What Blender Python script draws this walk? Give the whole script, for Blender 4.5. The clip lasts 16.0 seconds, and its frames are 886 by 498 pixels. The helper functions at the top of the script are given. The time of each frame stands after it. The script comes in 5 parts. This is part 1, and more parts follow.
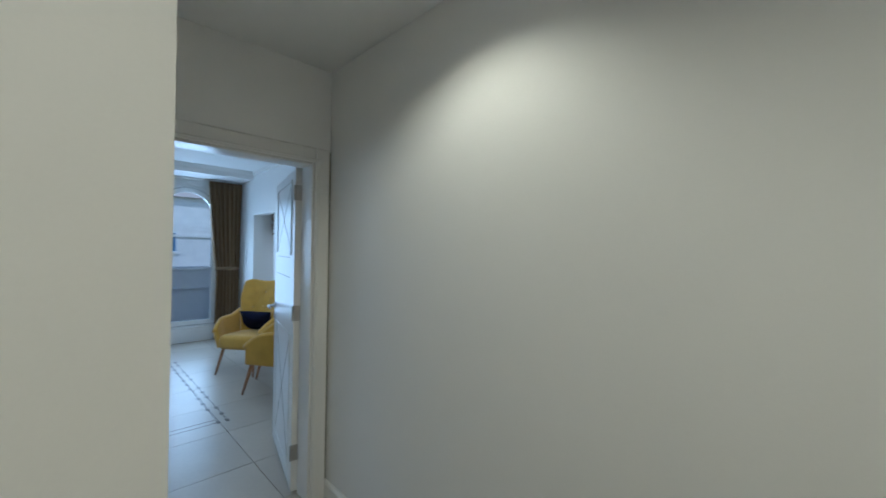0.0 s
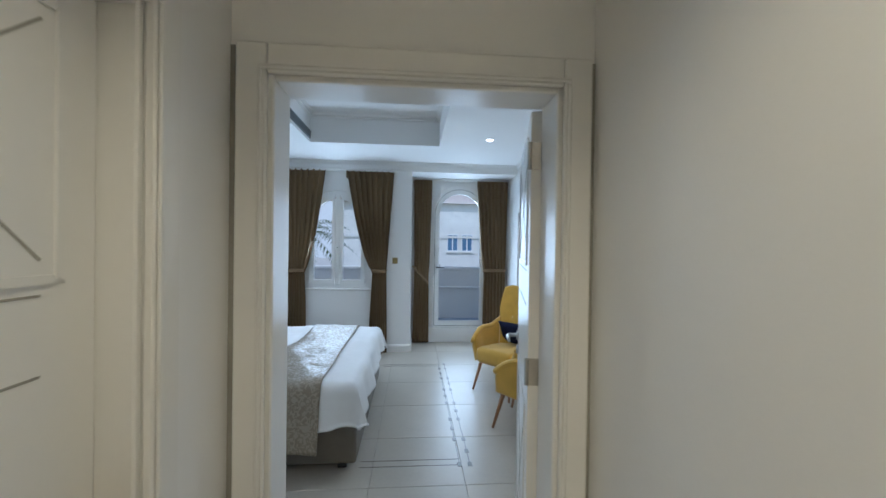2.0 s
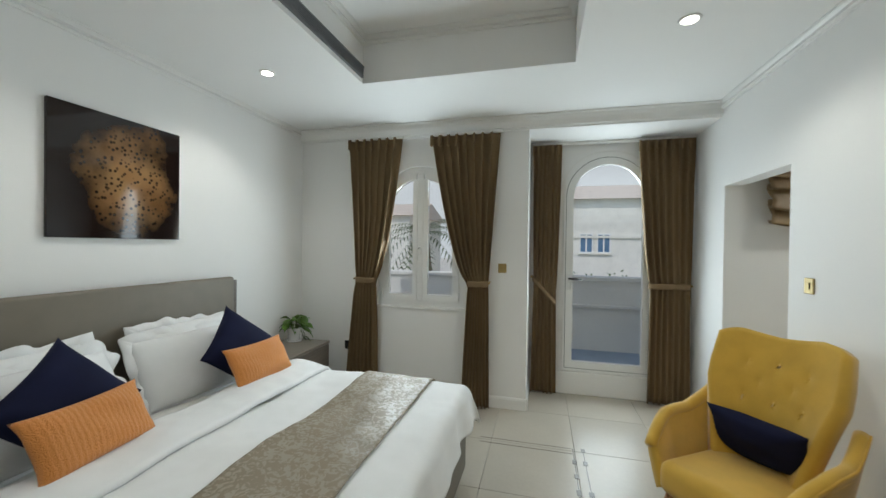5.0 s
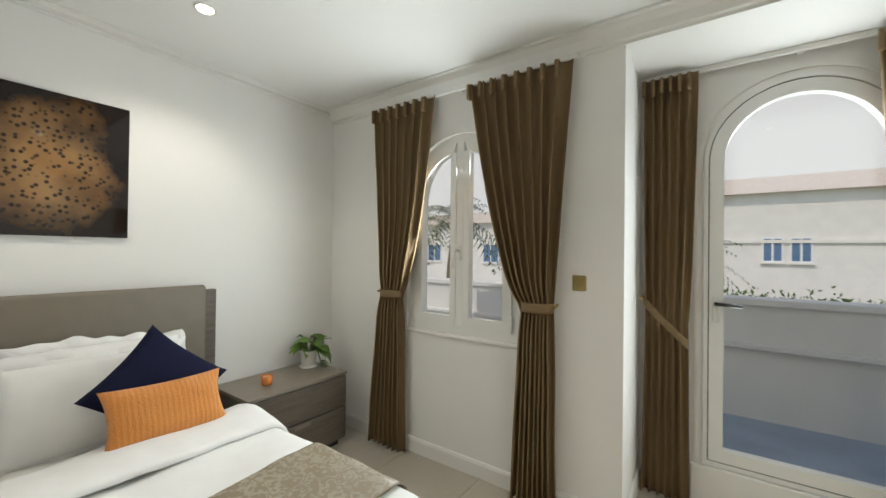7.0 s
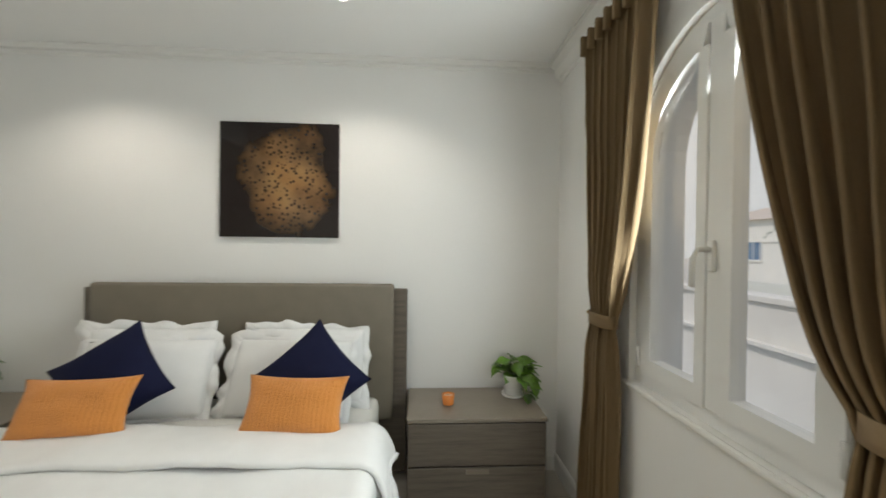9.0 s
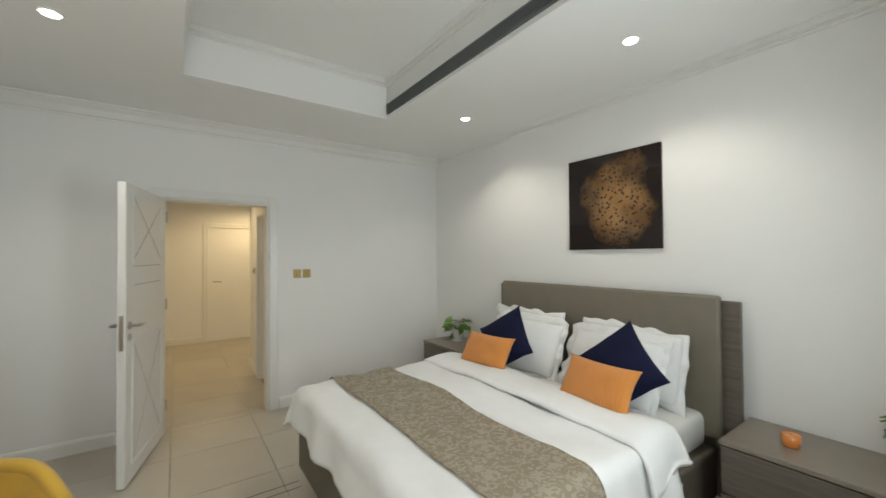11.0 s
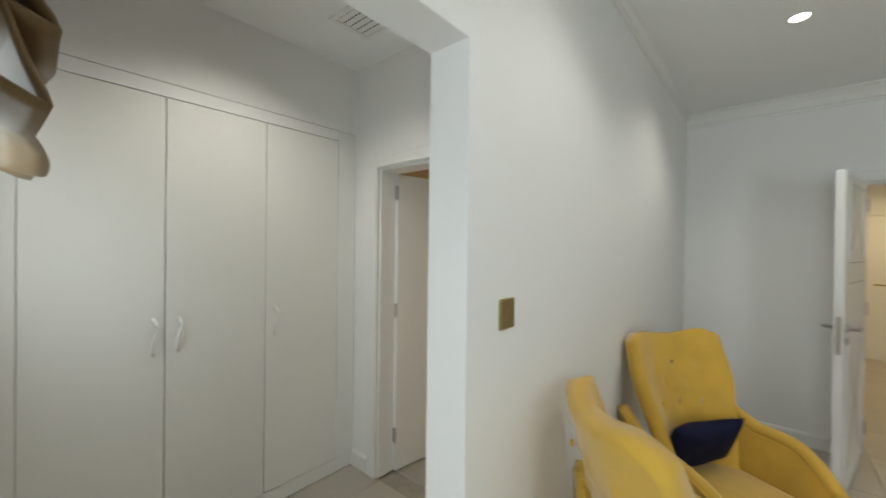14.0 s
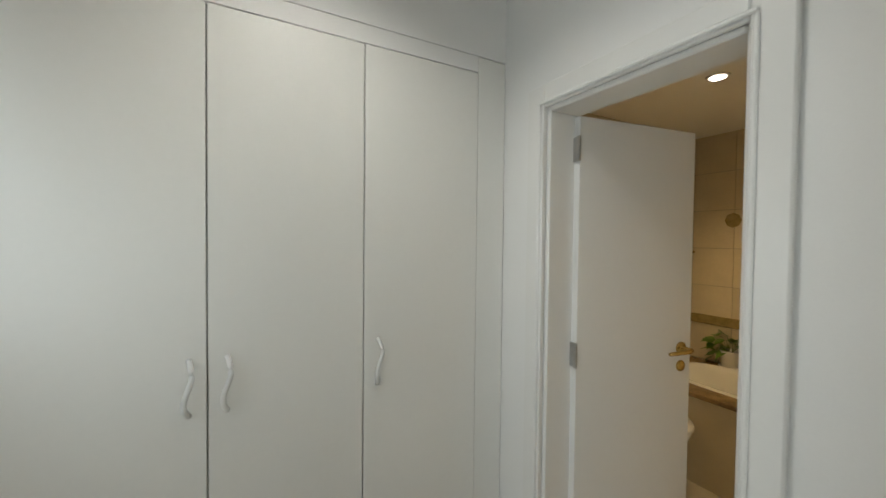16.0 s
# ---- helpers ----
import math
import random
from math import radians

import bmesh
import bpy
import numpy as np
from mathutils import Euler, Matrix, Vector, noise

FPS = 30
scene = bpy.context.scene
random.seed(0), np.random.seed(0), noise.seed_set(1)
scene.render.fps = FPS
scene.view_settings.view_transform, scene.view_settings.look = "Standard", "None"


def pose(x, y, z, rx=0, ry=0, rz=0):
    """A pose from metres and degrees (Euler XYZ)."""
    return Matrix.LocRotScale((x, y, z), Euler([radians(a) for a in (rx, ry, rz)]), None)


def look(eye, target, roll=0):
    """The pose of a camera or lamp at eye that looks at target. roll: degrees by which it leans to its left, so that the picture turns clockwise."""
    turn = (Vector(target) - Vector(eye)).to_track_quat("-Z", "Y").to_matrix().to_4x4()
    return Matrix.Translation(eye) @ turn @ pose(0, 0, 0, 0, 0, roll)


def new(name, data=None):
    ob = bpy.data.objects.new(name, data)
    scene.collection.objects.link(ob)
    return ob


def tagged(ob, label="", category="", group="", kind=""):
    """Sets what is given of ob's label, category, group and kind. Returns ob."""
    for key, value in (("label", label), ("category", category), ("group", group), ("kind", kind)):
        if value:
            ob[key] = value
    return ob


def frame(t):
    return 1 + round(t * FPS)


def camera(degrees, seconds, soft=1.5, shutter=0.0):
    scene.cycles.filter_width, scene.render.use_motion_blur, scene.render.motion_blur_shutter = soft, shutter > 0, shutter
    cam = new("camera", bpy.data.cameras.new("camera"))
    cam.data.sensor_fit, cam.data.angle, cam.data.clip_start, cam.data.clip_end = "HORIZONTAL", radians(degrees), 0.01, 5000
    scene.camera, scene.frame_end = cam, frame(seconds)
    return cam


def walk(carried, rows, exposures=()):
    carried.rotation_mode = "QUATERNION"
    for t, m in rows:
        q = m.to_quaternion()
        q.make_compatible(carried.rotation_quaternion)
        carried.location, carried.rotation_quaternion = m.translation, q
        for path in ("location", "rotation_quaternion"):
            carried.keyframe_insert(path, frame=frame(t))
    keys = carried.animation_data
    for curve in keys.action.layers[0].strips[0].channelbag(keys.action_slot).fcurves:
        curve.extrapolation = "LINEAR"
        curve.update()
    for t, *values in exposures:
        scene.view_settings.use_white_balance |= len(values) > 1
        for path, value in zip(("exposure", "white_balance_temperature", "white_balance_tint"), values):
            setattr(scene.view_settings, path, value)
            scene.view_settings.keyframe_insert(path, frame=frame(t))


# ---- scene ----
cam = camera(98.7, 16.0, shutter=0.3)
EXPOSURES = [(0.0, -0.5, 4400, 5), (0.5, -0.42, 4700, 9), (1.8, -0.12, 4900, 9), (2.6, 0.03, 5300, 8), (3.3, -0.14, 6100, 7), (4.2, -0.12, 6150, 7), (6.4, -0.08, 6350, 8), (7.0, 0.1, 6750, 10), (8.2, 0.07, 6750, 10), (9.5, -0.06, 6700, 10), (12.0, -0.04, 6550, 9), (13.0, -0.1, 6450, 8), (14.5, -0.25, 6450, 9), (15.5, -0.2, 6450, 9), (16.0, -0.25, 6350, 9)]
PATH = [
    (0, (-0.07, -0.235, 1.455), (1.333, 1.19, 1.466), 0.9),
    (0.5, (0.141, -0.045, 1.493), (1.201, 1.651, 1.472), 1.3),
    (1, (0.333, 0.197, 1.482), (1.007, 2.08, 1.468), 1.5),
    (1.5, (0.458, 0.457, 1.487), (0.822, 2.423, 1.467), 0.9),
    (2, (0.503, 0.758, 1.485), (0.66, 2.752, 1.471), 0.8),
    (2.5, (0.541, 1.073, 1.485), (0.563, 3.072, 1.465), 0.7),
    (3, (0.568, 1.414, 1.502), (0.462, 3.411, 1.48), 1.0),
    (3.5, (0.547, 1.733, 1.496), (0.339, 3.722, 1.476), 1.0),
    (4, (0.55, 2.027, 1.484), (0.261, 4.006, 1.471), 0.8),
    (6.5, (0.782, 3.596, 1.459), (-0.183, 5.348, 1.459), 0.7),
    (7, (0.839, 3.956, 1.438), (-0.308, 5.595, 1.453), 0.7),
    (7.5, (0.804, 4.256, 1.467), (-0.535, 5.741, 1.444), 0.9),
    (8, (0.755, 4.627, 1.44), (-0.827, 5.85, 1.437), 1.2),
    (8.5, (0.664, 4.972, 1.43), (-1.202, 5.692, 1.421), 0.7),
    (9, (0.61, 5.198, 1.45), (-1.387, 5.315, 1.435), 0.7),
    (9.5, (0.656, 5.45, 1.458), (-1.262, 4.884, 1.441), -0.0),
    (12, (0.939, 5.992, 1.468), (0.362, 4.077, 1.462), 0.8),
    (12.5, (1.022, 6.002, 1.525), (0.806, 4.014, 1.48), 1.1),
    (13, (1.137, 6.001, 1.486), (1.394, 4.018, 1.468), 0.9),
    (13.5, (1.272, 5.992, 1.482), (2.104, 4.173, 1.465), 0.7),
    (14, (1.427, 5.939, 1.469), (2.721, 4.414, 1.455), 0.7),
    (14.5, (1.653, 5.848, 1.474), (3.229, 4.618, 1.453), 0.8),
    (15, (1.832, 5.697, 1.471), (3.555, 4.682, 1.449), 0.5),
    (15.5, (2.038, 5.5, 1.448), (3.797, 4.547, 1.446), 0.3),
    (16, (2.249, 5.36, 1.471), (4.005, 4.404, 1.424), 0.6),
]
walk(cam, [(t, look(eye, target, roll)) for t, eye, target, roll in PATH], EXPOSURES)

# ---- light ----
world = bpy.data.worlds.new("world")
scene.world = world
world.use_nodes = True
wn = world.node_tree
sky = wn.nodes.new("ShaderNodeTexSky")
sky.sky_type, sky.sun_disc = "NISHITA", False
sky.sun_elevation, sky.sun_rotation = radians(52), radians(200)
wn.links.new(sky.outputs[0], wn.nodes["Background"].inputs[0])
wn.nodes["Background"].inputs[1].default_value = 0.12


def lamp(name, kind, m, power, color, **extra):
    data = bpy.data.lights.new(name, kind)
    data.energy, data.color = power, color
    if kind == "SUN":
        data.angle = radians(extra["angle"])
    if kind == "AREA":
        data.shape, data.size, data.size_y = "RECTANGLE", extra["w"], extra["h"]
    if kind == "SPOT":
        data.spot_size, data.spot_blend, data.shadow_soft_size = radians(extra["cone"]), extra["blend"], 0.04
    if kind == "POINT":
        data.shadow_soft_size = extra["r"]
    ob = new(name, data)
    ob.matrix_world = m
    return ob


N_LAMP = 6.052
DAY = (0.87, 0.97, 1.0)
WARM = (1.0, 0.755, 0.42)
SOFT = (1.0, 0.965, 0.88)
lamp("sun", "SUN", look((0, 0, 30), (9, 22, 0)), 1.5, (1.0, 0.95, 0.88), angle=0.5)
lamp("window_daylight", "AREA", look((-0.54, N_LAMP, 1.5), (-0.54, 2.0, 2.1)), 21, DAY, w=0.7, h=1.1)
lamp("balcony_daylight", "AREA", look((1.228, 6.635, 1.3), (1.228, 2.0, 1.8)), 19, DAY, w=0.55, h=1.8)
lamp("dressing_daylight", "AREA", look((2.9, 6.072, 1.55), (2.9, 3.0, 1.8)), 4.6, DAY, w=0.7, h=0.9)
CEIL, HALL_CEIL = 2.63, 2.50
DOWNLIGHTS = [(-1.21, 3.36), (-1.215, 4.81), (1.315, 3.36), (1.305, 4.78)]
for lx, ly in DOWNLIGHTS:
    lamp("downlight_beam", "SPOT", look((lx, ly, CEIL - 0.03), (lx, ly, 0)), 20, SOFT, cone=138, blend=0.6)
# The second hall spot is an added fill that brightens the far hall.
for lx, ly, pw, cone in [(0.58, 0.64, 31, 130), (-0.3, -1.0, 56, 164)]:
    lamp("hall_beam", "SPOT", look((lx, ly, HALL_CEIL - 0.03), (lx, ly, 0)), pw, WARM, cone=cone, blend=0.6)
# Added spot with no fixture in view, brightens the dressing area.
lamp("dressing_fill", "SPOT", look((2.95, 5.2, CEIL - 0.03), (2.95, 5.2, 0)), 30, SOFT, cone=140, blend=0.8)
lamp("bath_beam", "SPOT", look((3.28, 3.25, 2.27), (3.28, 3.25, 0)), 46, (1.0, 0.69, 0.31), cone=140, blend=0.6)


# ---- materials ----
def material(name, color, rough=0.5, metal=0.0, vary=0.08, scale=6.0, bump=0.1, grain=120.0, spec=0.5, stretch=(1, 1, 1), dark=None, sheen=0.0, island=0.0):
    m = bpy.data.materials.new(name)
    m.use_nodes = True
    t = m.node_tree
    b = t.nodes["Principled BSDF"]
    co = t.nodes.new("ShaderNodeTexCoord")
    mp = t.nodes.new("ShaderNodeMapping")
    mp.inputs["Scale"].default_value = stretch
    t.links.new(co.outputs["Object"], mp.inputs[0])
    n1 = t.nodes.new("ShaderNodeTexNoise")
    n1.inputs["Scale"].default_value, n1.inputs["Detail"].default_value = scale, 4
    n2 = t.nodes.new("ShaderNodeTexNoise")
    n2.inputs["Scale"].default_value, n2.inputs["Detail"].default_value = grain, 3
    for n in (n1, n2):
        t.links.new(mp.outputs[0], n.inputs["Vector"])
    mix = t.nodes.new("ShaderNodeMix")
    mix.data_type = "RGBA"
    lo = dark or tuple(c * (1 - 2 * vary) for c in color)
    mix.inputs[6].default_value, mix.inputs[7].default_value = (*lo, 1), (*color, 1)
    ramp = t.nodes.new("ShaderNodeMapRange")
    ramp.inputs[1].default_value, ramp.inputs[2].default_value = 0.3, 0.6
    add = t.nodes.new("ShaderNodeMath")
    add.operation = "MULTIPLY_ADD"
    add.inputs[1].default_value, add.inputs[2].default_value = 0.35, 0.0
    t.links.new(n2.outputs[0], add.inputs[0])
    sm = t.nodes.new("ShaderNodeMath")
    sm.operation = "MULTIPLY_ADD"
    sm.inputs[1].default_value = 0.65
    t.links.new(n1.outputs[0], sm.inputs[0])
    t.links.new(add.outputs[0], sm.inputs[2])
    t.links.new(sm.outputs[0], ramp.inputs[0])
    t.links.new(ramp.outputs[0], mix.inputs[0])
    out = mix.outputs[2]
    if island:
        info = t.nodes.new("ShaderNodeObjectInfo")
        hsv = t.nodes.new("ShaderNodeHueSaturation")
        mr = t.nodes.new("ShaderNodeMapRange")
        mr.inputs[3].default_value, mr.inputs[4].default_value = 1 - island, 1 + island
        t.links.new(info.outputs["Random"], mr.inputs[0])
        t.links.new(mr.outputs[0], hsv.inputs["Value"])
        t.links.new(out, hsv.inputs["Color"])
        out = hsv.outputs[0]
    t.links.new(out, b.inputs["Base Color"])
    b.inputs["Roughness"].default_value, b.inputs["Metallic"].default_value = rough, metal
    b.inputs["Specular IOR Level"].default_value = spec
    if sheen:
        b.inputs["Sheen Weight"].default_value, b.inputs["Sheen Roughness"].default_value = sheen, 0.5
    if bump:
        bp = t.nodes.new("ShaderNodeBump")
        bp.inputs["Strength"].default_value, bp.inputs["Distance"].default_value = bump, 0.004
        t.links.new(sm.outputs[0], bp.inputs["Height"])
        t.links.new(bp.outputs[0], b.inputs["Normal"])
    return m


def glowing(name, color, power):
    m = bpy.data.materials.new(name)
    m.use_nodes = True
    b = m.node_tree.nodes["Principled BSDF"]
    b.inputs["Base Color"].default_value = (0.9, 0.9, 0.88, 1)
    b.inputs["Emission Color"].default_value, b.inputs["Emission Strength"].default_value = (*color, 1), power
    return m


def clear_glass(name, tint=(1, 1, 1)):
    m = bpy.data.materials.new(name)
    m.use_nodes = True
    t = m.node_tree
    t.nodes.remove(t.nodes["Principled BSDF"])
    tr, gl, mx, fr = (t.nodes.new("ShaderNode" + k) for k in ("BsdfTransparent", "BsdfGlossy", "MixShader", "LayerWeight"))
    tr.inputs[0].default_value = (*tint, 1)
    gl.inputs["Roughness"].default_value = 0.02
    fr.inputs[0].default_value = 0.15
    soft = t.nodes.new("ShaderNodeMath")
    soft.operation = "MULTIPLY"
    soft.inputs[1].default_value = 0.3
    t.links.new(fr.outputs["Facing"], soft.inputs[0])
    t.links.new(soft.outputs[0], mx.inputs[0])
    t.links.new(tr.outputs[0], mx.inputs[1])
    t.links.new(gl.outputs[0], mx.inputs[2])
    # A little translucent white in the glass imitates the glare haze of outdoors.
    veil, mx2 = t.nodes.new("ShaderNodeBsdfTranslucent"), t.nodes.new("ShaderNodeMixShader")
    veil.inputs[0].default_value = (0.9, 0.9, 0.88, 1)
    mx2.inputs[0].default_value = 0.009
    t.links.new(mx.outputs[0], mx2.inputs[1])
    t.links.new(veil.outputs[0], mx2.inputs[2])
    t.links.new(mx2.outputs[0], t.nodes["Material Output"].inputs[0])
    return m


def print_material(name):
    """Glossy printed panel: amber mottled patch that fades into near-black."""
    m = bpy.data.materials.new(name)
    m.use_nodes = True
    t = m.node_tree
    b = t.nodes["Principled BSDF"]
    co, mp, gr, mr, vo, vr, nz = (t.nodes.new("ShaderNode" + k) for k in ("TexCoord", "Mapping", "TexGradient", "MapRange", "TexVoronoi", "MapRange", "TexNoise"))
    gr.gradient_type = "SPHERICAL"
    mp.inputs["Location"].default_value = (-0.65, -0.80, -0.62)
    mp.inputs["Scale"].default_value = (0.3, 3.3, 2.7)
    t.links.new(co.outputs["Object"], mp.inputs[0])
    nz.inputs["Scale"].default_value, nz.inputs["Detail"].default_value = 4.5, 5
    t.links.new(co.outputs["Object"], nz.inputs["Vector"])
    warp = t.nodes.new("ShaderNodeVectorMath")
    warp.operation = "MULTIPLY_ADD"
    warp.inputs[1].default_value = (1.3, 1.3, 1.3)
    t.links.new(nz.outputs[1], warp.inputs[0])
    t.links.new(mp.outputs[0], warp.inputs[2])
    t.links.new(warp.outputs[0], gr.inputs[0])
    mr.inputs[1].default_value, mr.inputs[2].default_value = 0.04, 0.7
    t.links.new(gr.outputs[0], mr.inputs[0])
    vo.inputs["Scale"].default_value = 37
    t.links.new(co.outputs["Object"], vo.inputs["Vector"])
    vr.inputs[1].default_value, vr.inputs[2].default_value = 0.22, 0.42
    t.links.new(vo.outputs["Distance"], vr.inputs[0])
    amber = t.nodes.new("ShaderNodeMix")
    amber.data_type = "RGBA"
    amber.inputs[6].default_value, amber.inputs[7].default_value = (0.24, 0.095, 0.02, 1), (0.36, 0.23, 0.11, 1)
    t.links.new(nz.outputs[0], amber.inputs[0])
    spots = t.nodes.new("ShaderNodeMix")
    spots.data_type = "RGBA"
    spots.inputs[6].default_value = (0.03, 0.018, 0.01, 1)
    t.links.new(vr.outputs[0], spots.inputs[0])
    t.links.new(amber.outputs[2], spots.inputs[7])
    full = t.nodes.new("ShaderNodeMix")
    full.data_type = "RGBA"
    full.inputs[6].default_value = (0.012, 0.007, 0.006, 1)
    t.links.new(mr.outputs[0], full.inputs[0])
    t.links.new(spots.outputs[2], full.inputs[7])
    t.links.new(full.outputs[2], b.inputs["Base Color"])
    b.inputs["Roughness"].default_value = 0.06
    return m


def damask(name):
    """Woven runner: taupe satin with lighter scroll motifs."""
    m = material(name, (0.36, 0.30, 0.22), 0.55, vary=0.05, bump=0.15, grain=260)
    t = m.node_tree
    b = t.nodes["Principled BSDF"]
    co, n, v, mr, mx = (t.nodes.new("ShaderNode" + k) for k in ("TexCoord", "TexNoise", "TexVoronoi", "MapRange", "Mix"))
    n.inputs["Scale"].default_value, n.inputs["Detail"].default_value, n.inputs["Distortion"].default_value = 26, 2, 2.0
    t.links.new(co.outputs["Object"], n.inputs["Vector"])
    mr.inputs[1].default_value, mr.inputs[2].default_value = 0.5, 0.53
    t.links.new(n.outputs[0], mr.inputs[0])
    mx.data_type = "RGBA"
    mx.inputs[6].default_value, mx.inputs[7].default_value = (0.24, 0.195, 0.135, 1), (0.32, 0.275, 0.205, 1)
    t.links.new(mr.outputs[0], mx.inputs[0])
    t.links.new(mx.outputs[2], b.inputs["Base Color"])
    rr = t.nodes.new("ShaderNodeMapRange")
    rr.inputs[3].default_value, rr.inputs[4].default_value = 0.6, 0.33
    t.links.new(mr.outputs[0], rr.inputs[0])
    t.links.new(rr.outputs[0], b.inputs["Roughness"])
    return m


def quilted(name, color):
    m = material(name, color, 0.7, vary=0.06, bump=0.1, grain=300, sheen=0.2)
    t = m.node_tree
    b = t.nodes["Principled BSDF"]
    co, w, bp = (t.nodes.new("ShaderNode" + k) for k in ("TexCoord", "TexWave", "Bump"))
    w.wave_profile = "TRI"
    w.inputs["Scale"].default_value, w.inputs["Distortion"].default_value, w.inputs["Detail"].default_value = 16, 3.2, 0
    w.inputs["Detail Scale"].default_value = 14
    t.links.new(co.outputs["Object"], w.inputs["Vector"])
    bp.inputs["Strength"].default_value, bp.inputs["Distance"].default_value = 0.55, 0.008
    t.links.new(w.outputs[1], bp.inputs["Height"])
    t.links.new(bp.outputs[0], b.inputs["Normal"])
    return m


WALL = material("painted_plaster", (0.83, 0.822, 0.80), 0.6, vary=0.015, scale=1.2, bump=0.06, grain=220)
CEILING = material("ceiling_paint", (0.85, 0.845, 0.825), 0.75, vary=0.015, scale=1.0, bump=0.04, grain=200)
TRIM = material("white_gloss_paint", (0.80, 0.79, 0.76), 0.28, vary=0.012, scale=2.5, bump=0.03, grain=60)
DOOR = material("white_lacquer", (0.80, 0.795, 0.77), 0.3, vary=0.012, scale=2.0, bump=0.02, grain=40)
WARDROBE = material("wardrobe_lacquer", (0.80, 0.79, 0.75), 0.3, vary=0.012, scale=2.0, bump=0.03, grain=60)
# Grey that puts the shade of grooves and gaps into the colour.
GROOVE_SHADE = material("groove_and_gap_shade", (0.36, 0.35, 0.31), 0.6, vary=0.1)
PVC = material("window_pvc", (0.82, 0.82, 0.80), 0.3, vary=0.01, bump=0.02)
SEAL = material("rubber_seal", (0.10, 0.10, 0.10), 0.6)
TILE = material("porcelain_tile", (0.47, 0.43, 0.36), 0.33, vary=0.05, scale=3.0, bump=0.02, grain=40, island=0.05)
GROUT = material("grout", (0.40, 0.365, 0.30), 0.85, vary=0.1, scale=20)
INLAY = material("inlay_stone", (0.13, 0.11, 0.09), 0.3, vary=0.15, scale=30)
INLAY_LIGHT = material("inlay_light_stone", (0.44, 0.41, 0.35), 0.25, vary=0.08, scale=12)
CURTAIN = material("curtain_linen", (0.215, 0.145, 0.075), 0.75, vary=0.10, scale=5, bump=0.25, grain=420, stretch=(1, 1, 0.3), spec=0.3)
LINING = material("curtain_lining", (0.7, 0.69, 0.65), 0.85, vary=0.03)
ROMAN = material("roman_blind_satin", (0.25, 0.165, 0.075), 0.45, vary=0.1, scale=5, bump=0.1, grain=300)
YELLOW = material("mustard_velvet", (0.66, 0.40, 0.045), 0.75, vary=0.10, scale=7, bump=0.12, grain=350, sheen=0.35)
PIPING = material("mustard_piping", (0.66, 0.40, 0.06), 0.7, vary=0.05)
OAK = material("oak_leg", (0.40, 0.20, 0.085), 0.4, vary=0.18, scale=5, stretch=(8, 8, 1), grain=60)
NAVY = material("navy_velvet", (0.007, 0.009, 0.034), 0.85, vary=0.15, scale=8, bump=0.12, grain=380, spec=0.2)
ORANGE = quilted("orange_quilted_cotton", (0.72, 0.27, 0.05))
LINEN = material("white_bed_linen", (0.80, 0.80, 0.79), 0.8, vary=0.02, scale=4, bump=0.25, grain=16)
SHEET = material("fitted_sheet", (0.76, 0.75, 0.71), 0.8, vary=0.03, scale=5, bump=0.2, grain=20)
RUNNER = damask("damask_runner")
BOARD = material("taupe_leatherette", (0.185, 0.160, 0.120), 0.55, vary=0.06, scale=10, bump=0.12, grain=300)
BEDBASE = material("taupe_bed_base", (0.15, 0.13, 0.10), 0.6, vary=0.08, scale=10, bump=0.15, grain=250)
GREYWOOD = material("grey_wood_veneer", (0.150, 0.125, 0.100), 0.4, vary=0.2, scale=6, stretch=(1.2, 0.6, 9), bump=0.1, grain=30)
STANDTOP = material("taupe_wood_top", (0.235, 0.200, 0.160), 0.35, vary=0.08, scale=6, stretch=(1, 0.5, 1), grain=60)
BRASS = material("brass", (0.60, 0.42, 0.14), 0.25, metal=1.0, vary=0.1, bump=0.02)
STEEL = material("satin_steel", (0.55, 0.54, 0.52), 0.3, metal=1.0, vary=0.08, bump=0.02)
PLATE = material("bronze_switch_plate", (0.36, 0.27, 0.11), 0.35, metal=0.8, vary=0.08, bump=0.02)
WHITEPLASTIC = material("white_plastic", (0.78, 0.78, 0.76), 0.3, vary=0.01, bump=0)
BLACK = material("black_plastic", (0.02, 0.02, 0.02), 0.4, vary=0.1)
CERAMIC = material("white_ceramic", (0.80, 0.79, 0.77), 0.2, vary=0.02, bump=0.02)
SOIL = material("potting_soil", (0.03, 0.022, 0.015), 0.95, vary=0.3, scale=60, bump=0.6)
LEAF = material("pothos_leaf", (0.13, 0.27, 0.03), 0.35, vary=0.25, scale=14, bump=0.1, grain=60, island=0.35)
STEM = material("green_stem", (0.10, 0.15, 0.04), 0.6)
CANDLEGLASS = material("amber_glass", (0.75, 0.25, 0.06), 0.12, vary=0.08)
WAX = material("candle_wax", (0.85, 0.55, 0.35), 0.5, vary=0.03)
GRILLE = material("dark_grille", (0.15, 0.155, 0.16), 0.5, vary=0.1)
PRINT = print_material("dark_print")
GLASS = clear_glass("window_glass")
LAMPGLOW = glowing("lamp_glow", (1.0, 0.93, 0.82), 9)
BATHTILE = material("cream_bath_tile", (0.62, 0.54, 0.40), 0.2, vary=0.06, scale=6, island=0.05)
MARBLE = material("brown_marble", (0.26, 0.17, 0.08), 0.2, vary=0.3, scale=14)
STUCCO = material("white_stucco", (0.78, 0.76, 0.71), 0.9, vary=0.05, scale=2, bump=0.3, grain=40)
FACADE = material("cream_facade", (0.82, 0.79, 0.72), 0.9, vary=0.05, scale=1.5, bump=0.2, grain=20)
